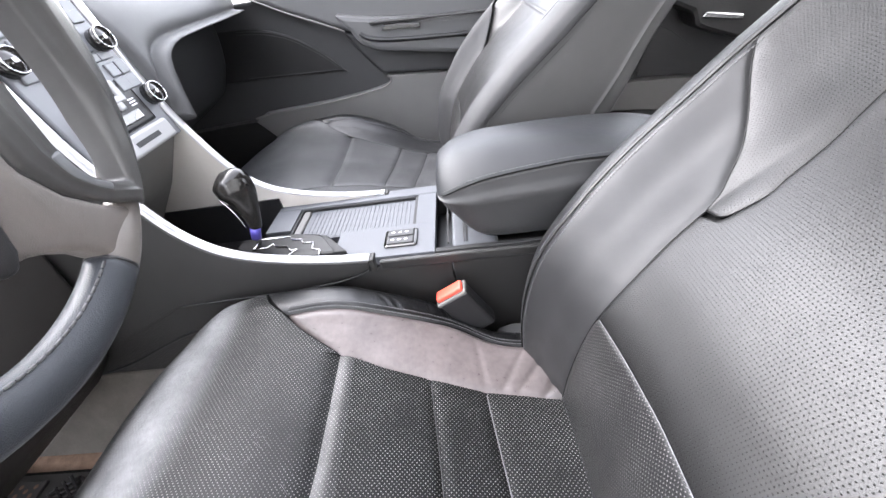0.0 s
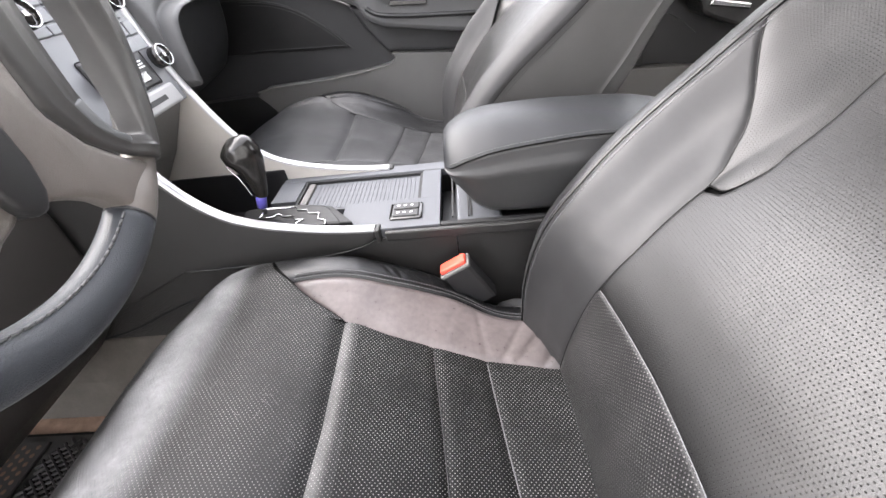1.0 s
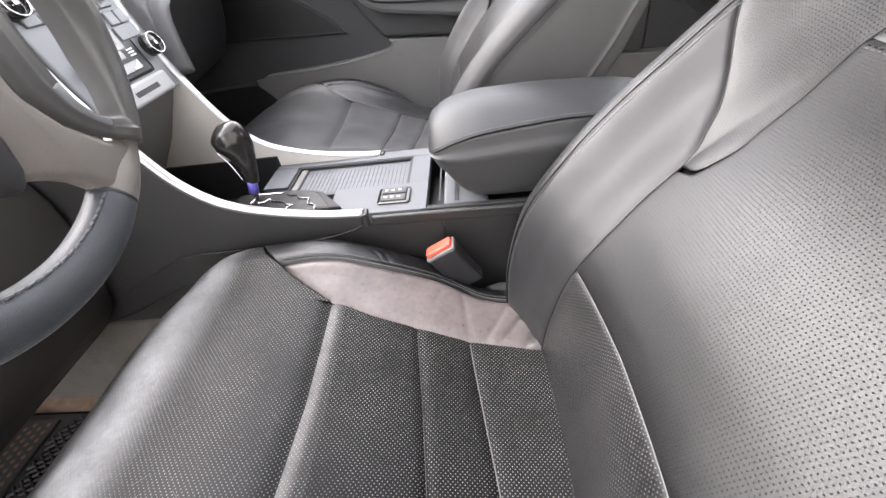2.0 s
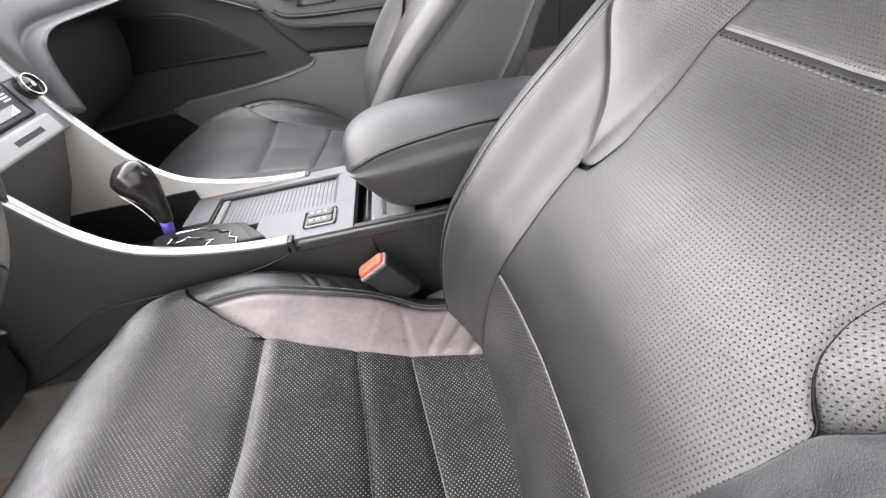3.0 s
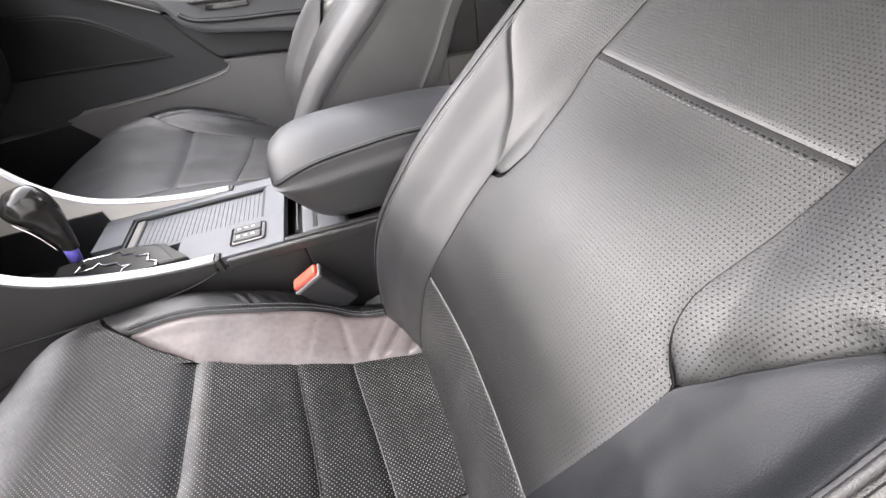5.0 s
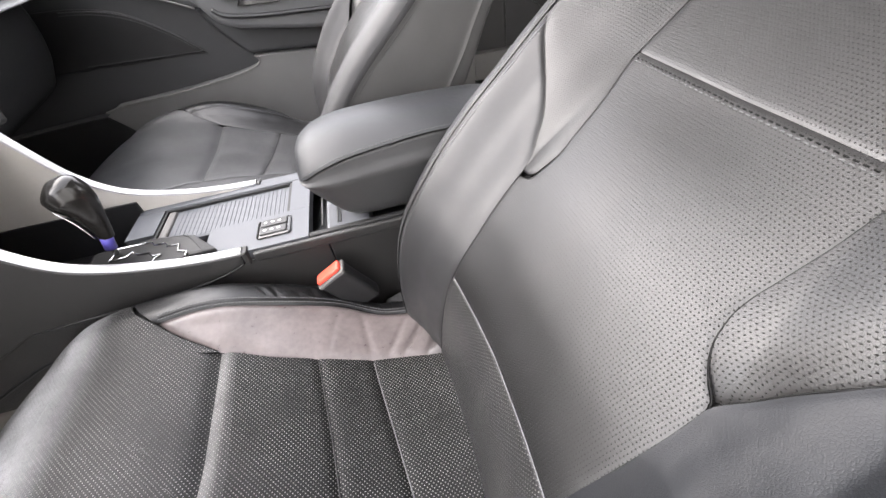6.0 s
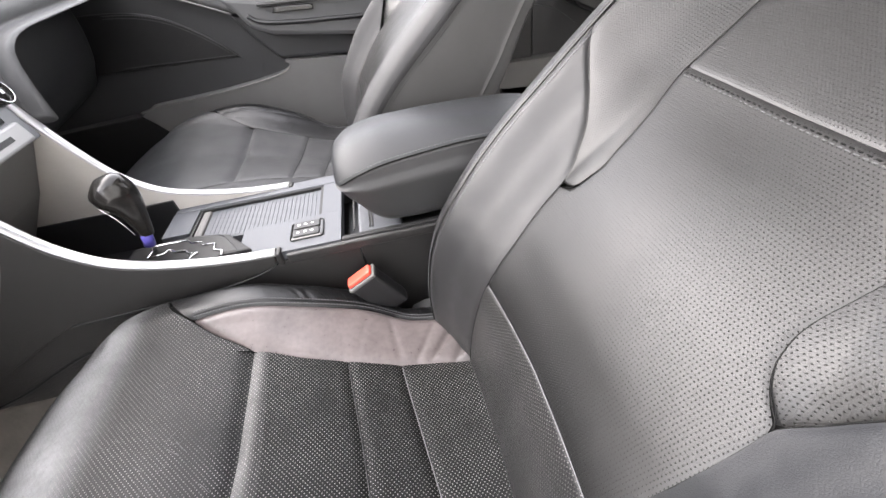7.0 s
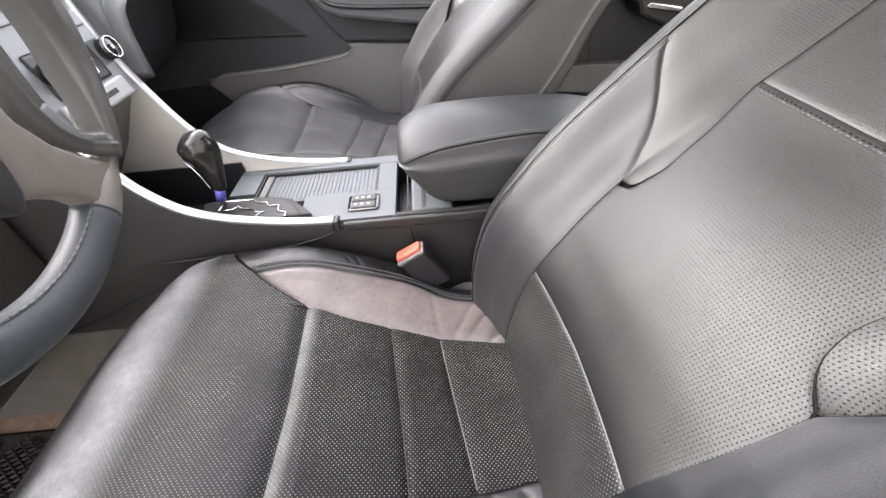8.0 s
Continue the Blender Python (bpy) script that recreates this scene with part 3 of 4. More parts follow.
    inset_out = [(0, 0.0), (0.05, 0.006), (0.12, 0.032), (0.25, 0.064), (0.4, 0.079), (0.55, 0.081), (0.7, 0.074), (1.0, 0.048), (1.5, 0.015), (2.0, 0.0), (6, 0.0)]
    inset = lambda v, sg: 0.5 if v <= TEE else 0.5 - smooth_pick(inset_in if sg > 0 else inset_out, v - TEE)
    edge_in = [(0, 0.5), (4.9, 0.5), (5.2, 0.515), (5.45, 0.546), (5.7, 0.575), (5.96, 0.616), (6.22, 0.662), (6.55, 0.715), (LEAF, 0.745), (11, 0.745)]
    edge_out = [(0, 0.5), (4.95, 0.5), (5.3, 0.549), (5.70, 0.622), (6.09, 0.692), (6.33, 0.758), (11, 0.758)]
    low = lambda w: LOW + 0.14 * (0.5 - w) + 0.10 * (1 - 4 * w * w)

    def strip(v0, v1):
        """The insert between two heights; q runs up it, u across it."""
        def f(q, u):
            w = u * inset(v0(0) + (v1(0) - v0(0)) * q, u)
            return back(v0(w) + (v1(w) - v0(w)) * q, w)

        def chart(q, u):
            w = u * inset(v0(0) + (v1(0) - v0(0)) * q, u)
            v = v0(w) + (v1(w) - v0(w)) * q
            return float(np.interp(v, np.linspace(0, 11, 221), climb)), back(v, w)[1]
        return Surface(f, (-1, 0, 0.6)), chart
    line = np.array([along(bk, v) for v in np.linspace(0, 11, 221)])
    climb = np.concatenate([[0.0], np.cumsum(np.linalg.norm(np.diff(line, axis=0), axis=1))])
    for i, (v0, v1) in enumerate(((lambda w: 0.6, low), (low, lambda w: TOP), (lambda w: TOP, lambda w: 10.9))):
        on, lay = strip(v0, v1)
        panel("insert_panel", on, lambda s: (s, -1), lambda s: (s, 1), LEATHER_PERF if i else LEATHER_LOW, part_of, n=(92, 52), groove=0.0022, width=0.0026, sides=((0, 0.4, 0.45)[i], (1, 0.35, 0)[i], 0.3, 0.7), chart=lay)
    cord("seam_thread", [back(low(w), w) for w in np.linspace(-0.48, 0.48, 50)], 0.0005, THREAD_PALE if side > 0 else THREAD_DARK, part_of, sides=6)
    cord("seam_line", [np.array(back(TOP, w)) + np.array((0.0014, 0, -0.0014)) for w in np.linspace(-0.5, 0.5, 40)], 0.0012, LEATHER_DARK, part_of, sides=6)
    stitch_row([back(TOP - 0.09, w) for w in np.linspace(-0.44, 0.48, 60)], part_of, THREAD_MID, pitch=0.0056, length=0.0034, r=0.0006)
    stitch_row([back(TOP - 0.06, w) for w in np.linspace(-0.44, 0.48, 60)], part_of, LEATHER_DARK, pitch=0.0056, length=0.0030, r=0.0006)
    rear = lambda v: 1.34 if side > 0 else 1.28
    for sg in (1, -1):
        crest = 0.975 if side < 0 else 0.745 if sg > 0 else 0.772        # the seam along the bolster's ridge
        wb = lambda v: smooth_pick(edge_in if sg > 0 else edge_out, v)
        leaf = 10.85 if side < 0 else LEAF if sg > 0 else 6.35
        panel("wing_panel", bs, lambda s: (TEE + 0.01 + (10.87 - TEE) * s, sg * inset(TEE + 0.01 + (10.87 - TEE) * s, sg)), lambda s: (TEE + (10.9 - TEE) * s, sg * wb(TEE + (10.9 - TEE) * s)), LEATHER_PERF, part_of, n=(96, 36), groove=0.005, width=0.008 if sg > 0 else 0.015, puff=0.004 if sg > 0 else 0.009, sides=(0, 0, 0.3, 0.2) if sg > 0 else (0, 0, 0.25, 1.7))
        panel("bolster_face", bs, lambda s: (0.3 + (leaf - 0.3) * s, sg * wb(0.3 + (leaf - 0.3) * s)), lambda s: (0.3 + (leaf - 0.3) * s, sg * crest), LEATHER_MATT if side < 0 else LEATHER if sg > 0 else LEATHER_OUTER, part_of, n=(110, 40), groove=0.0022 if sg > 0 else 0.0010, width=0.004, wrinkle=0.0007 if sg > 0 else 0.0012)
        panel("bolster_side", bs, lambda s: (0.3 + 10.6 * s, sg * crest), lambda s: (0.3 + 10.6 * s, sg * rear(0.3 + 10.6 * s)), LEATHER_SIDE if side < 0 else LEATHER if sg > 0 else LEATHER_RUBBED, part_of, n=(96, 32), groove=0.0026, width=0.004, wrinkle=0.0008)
        # dark crevices where the insert, wing and bolster meet
        for pts in ([(v, 0.5) for v in np.linspace(0.6, TEE, 60)], [(v, wb(v)) for v in np.linspace(TEE, leaf, 40)], [(v, inset(v, sg)) for v in np.linspace(TEE, 10.5, 160)]):
            cord("seam_line", [np.array(back(v, sg * w)) + np.array((0.0012, 0, -0.0010)) for v, w in pts], 0.0008 if sg > 0 else 0.0006, LEATHER_DARK, part_of, sides=6)
        panel("bolster_back", bs, lambda s: (0.3 + 10.6 * s, sg * rear(0.3 + 10.6 * s)), lambda s: (0.3 + 10.6 * s, sg * 1.42), LEATHER_SIDE if side < 0 else LEATHER, part_of, n=(72, 16), groove=0.0008, width=0.002, sides=(0, 0, 1, 0))
        cord("seam_thread", [back(v, sg * rear(v)) for v in np.linspace(0.4, 10.5, 120)], 0.0007, THREAD_MID, part_of, sides=6)
        panel("rear_edge", bs, lambda s: (0.3 + 10.6 * s, sg * 1.42), lambda s: (0.3 + 10.6 * s, sg * 1.9), LEATHER_SIDE if side < 0 else LEATHER, part_of, n=(48, 16), groove=0.0, sides=(0, 0, 0, 0))
        if side > 0 > sg:           # a flat double seam with a raised welt between its two grooves
            for w in (crest - 0.016, crest + 0.016):
                cord("seam_line", [np.array(back(0.5 + 7.2 * s, sg * w)) + np.array((0.0004, 0, -0.0004)) for s in np.linspace(0, 1, 90)], 0.00035, LEATHER_DARK, part_of, sides=6)
            cord("welt", [np.array(back(0.5 + 7.2 * s, sg * crest)) + np.array((0.0010, 0, -0.0010)) for s in np.linspace(0, 1, 90)], 0.0022, LEATHER_RUBBED, part_of, sides=10)
        else:
            for w in (crest - 0.023, crest + 0.023):
                stitch_row([np.array(back(0.5 + 7.2 * s, sg * w)) + np.array((-0.0002, 0, 0.0001)) for s in np.linspace(0, 1, 90)], part_of, THREAD if side * sg > 0 else THREAD_DARK, pitch=0.0042, length=0.0030, r=0.0005)
            cord("seam_line", [back(0.5 + 7.2 * s, sg * crest) for s in np.linspace(0, 1, 90)], 0.0009, LEATHER_DARK, part_of, sides=6)
    return seat


def thing_part(parent, name):
    """An empty part that carries the panels of a thing."""
    ob = new(name)
    ob.parent = parent
    return ob


build_seat("black perforated leather driver's seat, worn pale on the cushion bolster", 0.0, 0.030, 0.0, 0.0, 1, 1.0, LEATHER_WORN, "front seats")
build_seat("black leather front passenger seat beside the far door", -0.125, 0.785, 0.765, 0.012, -1, 0.0, LEATHER_FAR, "front seats")

hinge = thing("recliner_cover", "grey plastic recliner cover between cushion and backrest", "cover")
part("shell", prism([(0.040, 0.262), (0.046, 0.280), (0.070, 0.288), (0.12, 0.284), (0.14, 0.25)], "y", 0.205, 0.262, 0.006, 3), ARM_BODY, hinge, smooth=True)

# ---- centre console ----
console = thing("centre_console", "dark grey plastic centre console with silver side trims", "console")
TRIM = [(-0.130, 0.421), (-0.180, 0.424), (-0.235, 0.431), (-0.295, 0.444), (-0.345, 0.464), (-0.385, 0.500), (-0.412, 0.545), (-0.437, 0.600), (-0.455, 0.650), (-0.472, 0.720), (-0.490, 0.80)]
trim_pts = spline(TRIM, 60)
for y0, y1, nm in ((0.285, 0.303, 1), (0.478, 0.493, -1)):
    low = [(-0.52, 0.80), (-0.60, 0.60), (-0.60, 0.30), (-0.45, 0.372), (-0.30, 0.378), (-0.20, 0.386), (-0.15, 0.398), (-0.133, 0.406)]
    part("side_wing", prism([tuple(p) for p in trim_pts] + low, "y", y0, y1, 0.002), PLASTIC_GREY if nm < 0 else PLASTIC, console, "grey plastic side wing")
    yc = (y0 + y1) / 2
    v, f = [], []
    for i, (x, z) in enumerate(trim_pts):
        d = trim_pts[min(i + 1, 59)] - trim_pts[max(i - 1, 0)]
        d /= np.linalg.norm(d)
        nx, nz = d[1], -d[0]
        hw = 0.0072
        for a, b in ((-hw, -0.002), (-hw, 0.0025), (-hw * 0.6, 0.0045), (hw * 0.6, 0.0045), (hw, 0.0025), (hw, -0.002)):
            v.append((x + nx * b, yc + a, z + nz * b if nz > 0 else z - nz * b))
        if i:
            for k in range(6):
                f.append(((i - 1) * 6 + k, (i - 1) * 6 + (k + 1) % 6, i * 6 + (k + 1) % 6, i * 6 + k))
    link_mesh("trim_strip", v, f + [tuple(range(6)), tuple(range(354, 360))[::-1]], SILVER, console, "brushed silver trim strip")
part("trim_end", a_box(-0.131, -0.123, 0.285, 0.3035, 0.400, 0.4235, bevel=0.002), PLASTIC, console)
part("trim_end", a_box(-0.131, -0.123, 0.478, 0.4935, 0.400, 0.4235, bevel=0.002), PLASTIC, console)
part("side_panel", prism([(-1.20, 0.05), (-1.20, 0.36), (-0.60, 0.36), (-0.45, 0.370), (-0.30, 0.376), (-0.20, 0.386), (-0.13, 0.404), (-0.011, 0.412), (-0.011, 0.05)], "y", 0.290, 0.300, 0.001), PLASTIC, console)
part("side_panel", prism([(-0.009, 0.05), (-0.009, 0.412), (0.36, 0.412), (0.36, 0.05)], "y", 0.290, 0.300, 0.001), PLASTIC, console)
part("side_panel", prism([(-0.60, 0.05), (-0.60, 0.30), (-0.45, 0.370), (-0.13, 0.404), (0.36, 0.412), (0.36, 0.05)], "y", 0.480, 0.490, 0.001), PLASTIC, console)
part("core", a_box(-0.60, 0.36, 0.300, 0.480, 0.05, 0.36), BLACK, console)
# top plate with openings, laid as strips round them
part("top_rail", a_box(-0.0335, 0.36, 0.2945, 0.3035, 0.402, 0.4190, bevel=0.002), MATT_BLACK, console)
part("edge_lip", a_box(-0.117, 0.36, 0.2865, 0.2943, 0.400, 0.4170, bevel=0.003), PLASTIC, console)
cord("wing_joint", spline([(-0.133, 0.2850, 0.405), (-0.15, 0.2850, 0.397), (-0.20, 0.2850, 0.385), (-0.30, 0.2850, 0.377), (-0.45, 0.2850, 0.371)], 40), 0.0016, MATT_BLACK, console, sides=6)
part("top_rail", a_box(-0.33, 0.36, 0.4645, 0.492, 0.405, 0.4205, bevel=0.003), PLASTIC_TOP, console)
part("top_plate", a_box(-0.19, -0.034, 0.2945, 0.372, 0.402, 0.4195, bevel=0.0004), PLASTIC_TOP, console)
part("top_plate", a_box(-0.066, -0.034, 0.372, 0.4645, 0.402, 0.4195, bevel=0.0004), PLASTIC_TOP, console)
part("top_plate", a_box(-0.33, -0.285, 0.395, 0.4645, 0.402, 0.4195, bevel=0.0004), PLASTIC_TOP, console)
tray = thing("storage_shutter", "ribbed grey sliding shutter over a console tray", "shutter")
part("track", a_box(-0.285, -0.066, 0.372, 0.4645, 0.392, 0.4114), PLASTIC_TOP, tray)
for i in range(26):
    x = -0.262 + i * 0.0073
    part("slat", a_box(x, x + 0.00725, 0.376, 0.461, 0.407, 0.4122, bevel=0.0005, segs=1), PLASTIC_TOP, tray)
part("recess_edge", a_box(-0.285, -0.066, 0.4612, 0.4643, 0.405, 0.4170), MATT_BLACK, tray)
part("recess_edge", a_box(-0.0715, -0.0665, 0.3722, 0.4610, 0.405, 0.4165), MATT_BLACK, tray)
part("recess_edge", a_box(-0.2848, -0.281, 0.3722, 0.4610, 0.405, 0.4165), MATT_BLACK, tray)
part("pull_bar", a_box(-0.279, -0.266, 0.378, 0.459, 0.407, 0.4165, bevel=0.003), PLASTIC_LIGHT, tray)
sw = thing("heater_switch_panel", "black seat heater switch panel set in the console", "switch")
part("bezel", a_box(-0.112, -0.061, 0.313, 0.356, 0.418, 0.4225, bevel=0.004), GLOSS, sw)
for y in (0.317, 0.336):
    part("rocker", a_box(-0.107, -0.066, y, y + 0.0165, 0.4215, 0.4255, bevel=0.002), BLACK, sw)
    for k in range(3):
        part("marking", a_box(-0.101 + 0.0105 * k, -0.0965 + 0.0105 * k, y + 0.007, y + 0.0095, 0.4255, 0.4259), WHITE_MARK, sw)
cup = thing("cup_holder", "black open cup holder with a grey liner", "cup holder")
part("well", a_box(-0.034, 0.10, 0.304, 0.4645, 0.36, 0.372), BLACK, cup)
part("liner", prism([(-0.012, 0.372), (0.06, 0.372), (0.06, 0.415), (-0.008, 0.415)], "y", 0.306, 0.462, 0.004), PLASTIC_TOP, cup)
for x in (-0.0155, 0.009, 0.013):
    part("rib", a_box(x, x + 0.002, 0.316, 0.460, 0.414, 0.4165), PLASTIC, cup)

part("cubby_liner", a_box(-0.62, -0.325, 0.4735, 0.4775, 0.36, 0.441), BLACK, console)
part("cubby_liner", a_box(-0.62, -0.325, 0.3035, 0.3075, 0.36, 0.430), BLACK, console)
cord("panel_line", spline([(-0.76, 0.2895, 0.210), (-0.70, 0.2895, 0.218), (-0.62, 0.2895, 0.242), (-0.54, 0.2895, 0.278), (-0.47, 0.2895, 0.305), (-0.36, 0.2895, 0.325)], 30), 0.0025, BLACK, console, sides=6)

# armrest: a domed lid sewn to a lower body whose nose slants back
arm = thing("armrest", "padded black leather armrest on the console", "armrest")
ARM_SEAM = [(-0.018, 0.5025), (-0.008, 0.506), (0.002, 0.511), (0.016, 0.517), (0.05, 0.526), (0.11, 0.533), (0.17, 0.537), (0.25, 0.534), (0.33, 0.520), (0.375, 0.500)]
ARM_CROWN = [(-0.019, 0.516), (-0.018, 0.522), (-0.014, 0.528), (-0.006, 0.534), (0.006, 0.540), (0.025, 0.545), (0.06, 0.549), (0.11, 0.549), (0.19, 0.544), (0.26, 0.534), (0.33, 0.515), (0.375, 0.500)]
ARM_FOOT = [(-0.018, 0.496), (-0.010, 0.480), (0.001, 0.467), (0.022, 0.440), (0.043, 0.425), (0.08, 0.421), (0.375, 0.421)]
ARM_NEAR = [(-0.019, 0.322), (-0.018, 0.313), (-0.014, 0.305), (-0.006, 0.2985), (0.006, 0.2955), (0.03, 0.2940), (0.30, 0.2940), (0.375, 0.305)]
ARM_FAR = [(-0.019, 0.440), (-0.018, 0.445), (-0.014, 0.452), (-0.006, 0.458), (0.006, 0.465), (0.03, 0.470), (0.30, 0.470), (0.375, 0.455)]
lid_sec, body_sec = [], []
for x in np.concatenate([(-0.019, -0.0186), np.linspace(-0.018, 0.03, 17), np.linspace(0.045, 0.375, 23)]):
    zs, zc, zf, ya, yb = (smooth_pick(tb, x) for tb in (ARM_SEAM, ARM_CROWN, ARM_FOOT, ARM_NEAR, ARM_FAR))
    ring = []
    for u in 0.5 - 0.5 * np.cos(np.pi * np.linspace(0, 1, 27)):
        base = zs - 0.014 * u
        ring.append((x, ya + (yb - ya) * u, base + (zc - zs + 0.007) * (1 - abs(2 * u - 1) ** 2.6)))
    ring += [(x, yb - 0.004, zs - 0.020), (x, ya + 0.004, zs - 0.006)]
    lid_sec.append(ring)
    h = zs - 0.002 - zf
    near = [(ya + 0.0012, 0.0), (ya + 0.0008, 0.05), (ya + 0.0006, 0.14), (ya - 0.0006, 0.20), (ya - 0.0030, 0.245), (ya - 0.0040, 0.29), (ya - 0.0030, 0.36), (ya + 0.0030, 0.56), (ya + 0.0085, 0.78), (ya + 0.0125, 0.93), (ya + 0.018, 1.0)]
    ring = [(x, y, zs - 0.002 - h * k) for y, k in near]
    ring += [(x, yb - (y - ya), zs - 0.012 - (h - 0.010) * k) for y, k in reversed(near)]
    body_sec.append(ring)
v, f = loft(lid_sec)
link_mesh("lid", v, f, ARM_VINYL, arm, "padded black leather lid")
v, f = loft(body_sec)
link_mesh("body", v, f, ARM_BODY, arm, "dark leather lower body")
arm_xs = [x for x in np.linspace(-0.010, 0.33, 60)]
arm_edge = [np.array((x, smooth_pick(ARM_NEAR, x) + 0.0002, smooth_pick(ARM_SEAM, x) - 0.0008)) for x in arm_xs]
cord("seam_line", arm_edge, 0.0012, LEATHER_DARK, arm, sides=6)
stitch_row([p + np.array((0, 0.0010, 0.0048)) for p in arm_edge], arm, THREAD_MID, pitch=0.0042, length=0.0030, r=0.0005)

# gear lever
gear = thing("gear_lever", "glossy black gear lever with a violet collar", "gear lever")
gate = thing("gear_gate", "chrome stepped gear gate plate", "gear gate")
part("plate", prism([(-0.358, 0.308), (-0.360, 0.370), (-0.275, 0.376), (-0.224, 0.365), (-0.200, 0.346), (-0.170, 0.308)], "z", 0.405, 0.4275, 0.005), DEEP_BLACK, gate)
UPPER_EDGE = [(-0.324, 0.336), (-0.320, 0.363), (-0.272, 0.362), (-0.264, 0.351), (-0.248, 0.350), (-0.243, 0.340), (-0.225, 0.338), (-0.223, 0.322), (-0.209, 0.316), (-0.208, 0.306)]
LOWER_EDGE = [(-0.324, 0.336), (-0.301, 0.338), (-0.295, 0.347), (-0.284, 0.337), (-0.267, 0.335), (-0.260, 0.324), (-0.247, 0.323), (-0.255, 0.317), (-0.256, 0.306)]
for line in (UPPER_EDGE, LOWER_EDGE):
    cord("gate_edge", [(x, y, 0.4288) for x, y in line], 0.0013, CHROME, gate, sides=6)
part("slot", prism(UPPER_EDGE + LOWER_EDGE[:0:-1], "z", 0.4272, 0.4280), DEEP_BLACK, gate)
part("apron", prism([(-0.222, 0.362), (-0.208, 0.356), (-0.166, 0.308), (-0.186, 0.308)], "z", 0.420, 0.4282, 0.002), MATT_BLACK, gate)
cord("shaft", [(-0.322, 0.352, 0.42), (-0.314, 0.354, 0.458)], 0.0042, CHROME, gear)
cord("collar", [(-0.319, 0.352, 0.441), (-0.313, 0.3545, 0.466)], 0.0080, VIOLET, gear, "violet collar", sides=14)
knob_line = spline([(-0.313, 0.354, 0.459), (-0.3115, 0.356, 0.478), (-0.311, 0.357, 0.497), (-0.313, 0.358, 0.515), (-0.317, 0.358, 0.530), (-0.322, 0.358, 0.543), (-0.327, 0.358, 0.553)], 48)
cord("knob", knob_line, 0.029, KNOB, gear, sides=28, up=(0, 1, 0), flat=0.82,
     taper=lambda t: smooth_pick([(0, 0.34), (0.18, 0.47), (0.36, 0.66), (0.52, 0.88), (0.66, 1.0), (0.78, 0.97), (0.88, 0.78), (0.96, 0.42), (1.0, 0.08)], t))
cord("chrome_line", [(p[0] - 0.030 * smooth_pick([(0, 0.40), (0.4, 0.72), (0.7, 0.98), (1, 0.75)], i / 30), p[1] - 0.007, p[2] - 0.004) for i, p in enumerate(knob_line[4:35])], 0.0010, CHROME, gear, sides=6)

# seat belt buckle
buckle = thing("seat_belt_buckle", "black seat belt buckle with a red release button", "buckle")
bm_m = Matrix(((0.866, 0, -0.5, -0.019), (0, 1, 0, 0.250), (0.5, 0, 0.866, 0.379), (0, 0, 0, 1)))
b0 = box(bmesh.new(), -0.024, 0.024, -0.0125, 0.0125, -0.085, -0.002, bevel=0.005)
bmesh.ops.transform(b0, matrix=bm_m, verts=b0.verts)
part("housing", b0, BLACK, buckle)
b1 = box(bmesh.new(), -0.0215, 0.0215, -0.0095, 0.0095, -0.006, 0.003, bevel=0.003)
bmesh.ops.transform(b1, matrix=bm_m, verts=b1.verts)
b2 = box(bmesh.new(), -0.0245, 0.0245, -0.013, 0.013, -0.010, -0.0035, bevel=0.002)
bmesh.ops.transform(b2, matrix=bm_m, verts=b2.verts)
part("rim_frame", b2, PLASTIC_LIGHT, buckle)
part("release_button", b1, RED, buckle, "orange-red release button")

# ---- far door ----
door = thing("door_1", "dark grey far front door panel with armrest and map pocket", "door", kind="structure")
part("door_skin", a_box(-1.2, 0.50, 1.20, 1.24, 0.05, 0.72, bevel=0.01), DOOR_BLACK, door)
part("lower_panel", prism([(-0.40, 0.06), (-0.64, 0.36), (-0.665, 0.388), (-0.63, 0.406), (-0.50, 0.411), (-0.40, 0.416), (-0.30, 0.425), (-0.235, 0.434), (-0.203, 0.441), (-0.187, 0.450), (-0.181, 0.459), (-0.184, 0.467), (-0.192, 0.472), (0.0, 0.456), (0.48, 0.43), (0.48, 0.06)], "y", 1.155, 1.20, 0.004), DOOR_GREY, door)
cord("pocket_lip", [(x, 1.156, z) for x, z in spline([(-0.66, 0.398), (-0.60, 0.4075), (-0.50, 0.411), (-0.40, 0.416), (-0.30, 0.425), (-0.235, 0.434), (-0.203, 0.441), (-0.187, 0.450), (-0.181, 0.459), (-0.184, 0.467), (-0.192, 0.471)], 60)], 0.0035, PLASTIC_LIGHT, door, sides=8)
# front of the lower panel, painted black for the shade under the dash
part("front_panel", prism([(-1.05, 0.06), (-1.05, 0.372), (-0.72, 0.386), (-0.668, 0.386), (-0.643, 0.36), (-0.403, 0.06)], "y", 1.157, 1.20, 0.003), GLOVE_BLACK, door)
part("armrest_box", prism([(-0.30, 0.66), (-0.262, 0.612), (-0.24, 0.575), (-0.19, 0.552), (0.02, 0.520), (0.48, 0.49), (0.48, 0.60), (0.0, 0.615), (-0.20, 0.64)], "y", 1.10, 1.20, 0.012), DOOR_UPPER, door)
part("upper_panel", prism([(-1.0, 0.765), (-0.62, 0.758), (-0.523, 0.724), (-0.447, 0.686), (-0.36, 0.648), (-0.285, 0.614), (-0.26, 0.602), (0.48, 0.60), (0.48, 0.74), (-1.0, 0.80)], "y", 1.14, 1.20, 0.01), DOOR_UPPER, door)
leaf = spline([(-0.90, 0.655), (-0.64, 0.655), (-0.50, 0.63), (-0.40, 0.57), (-0.322, 0.497)], 24)
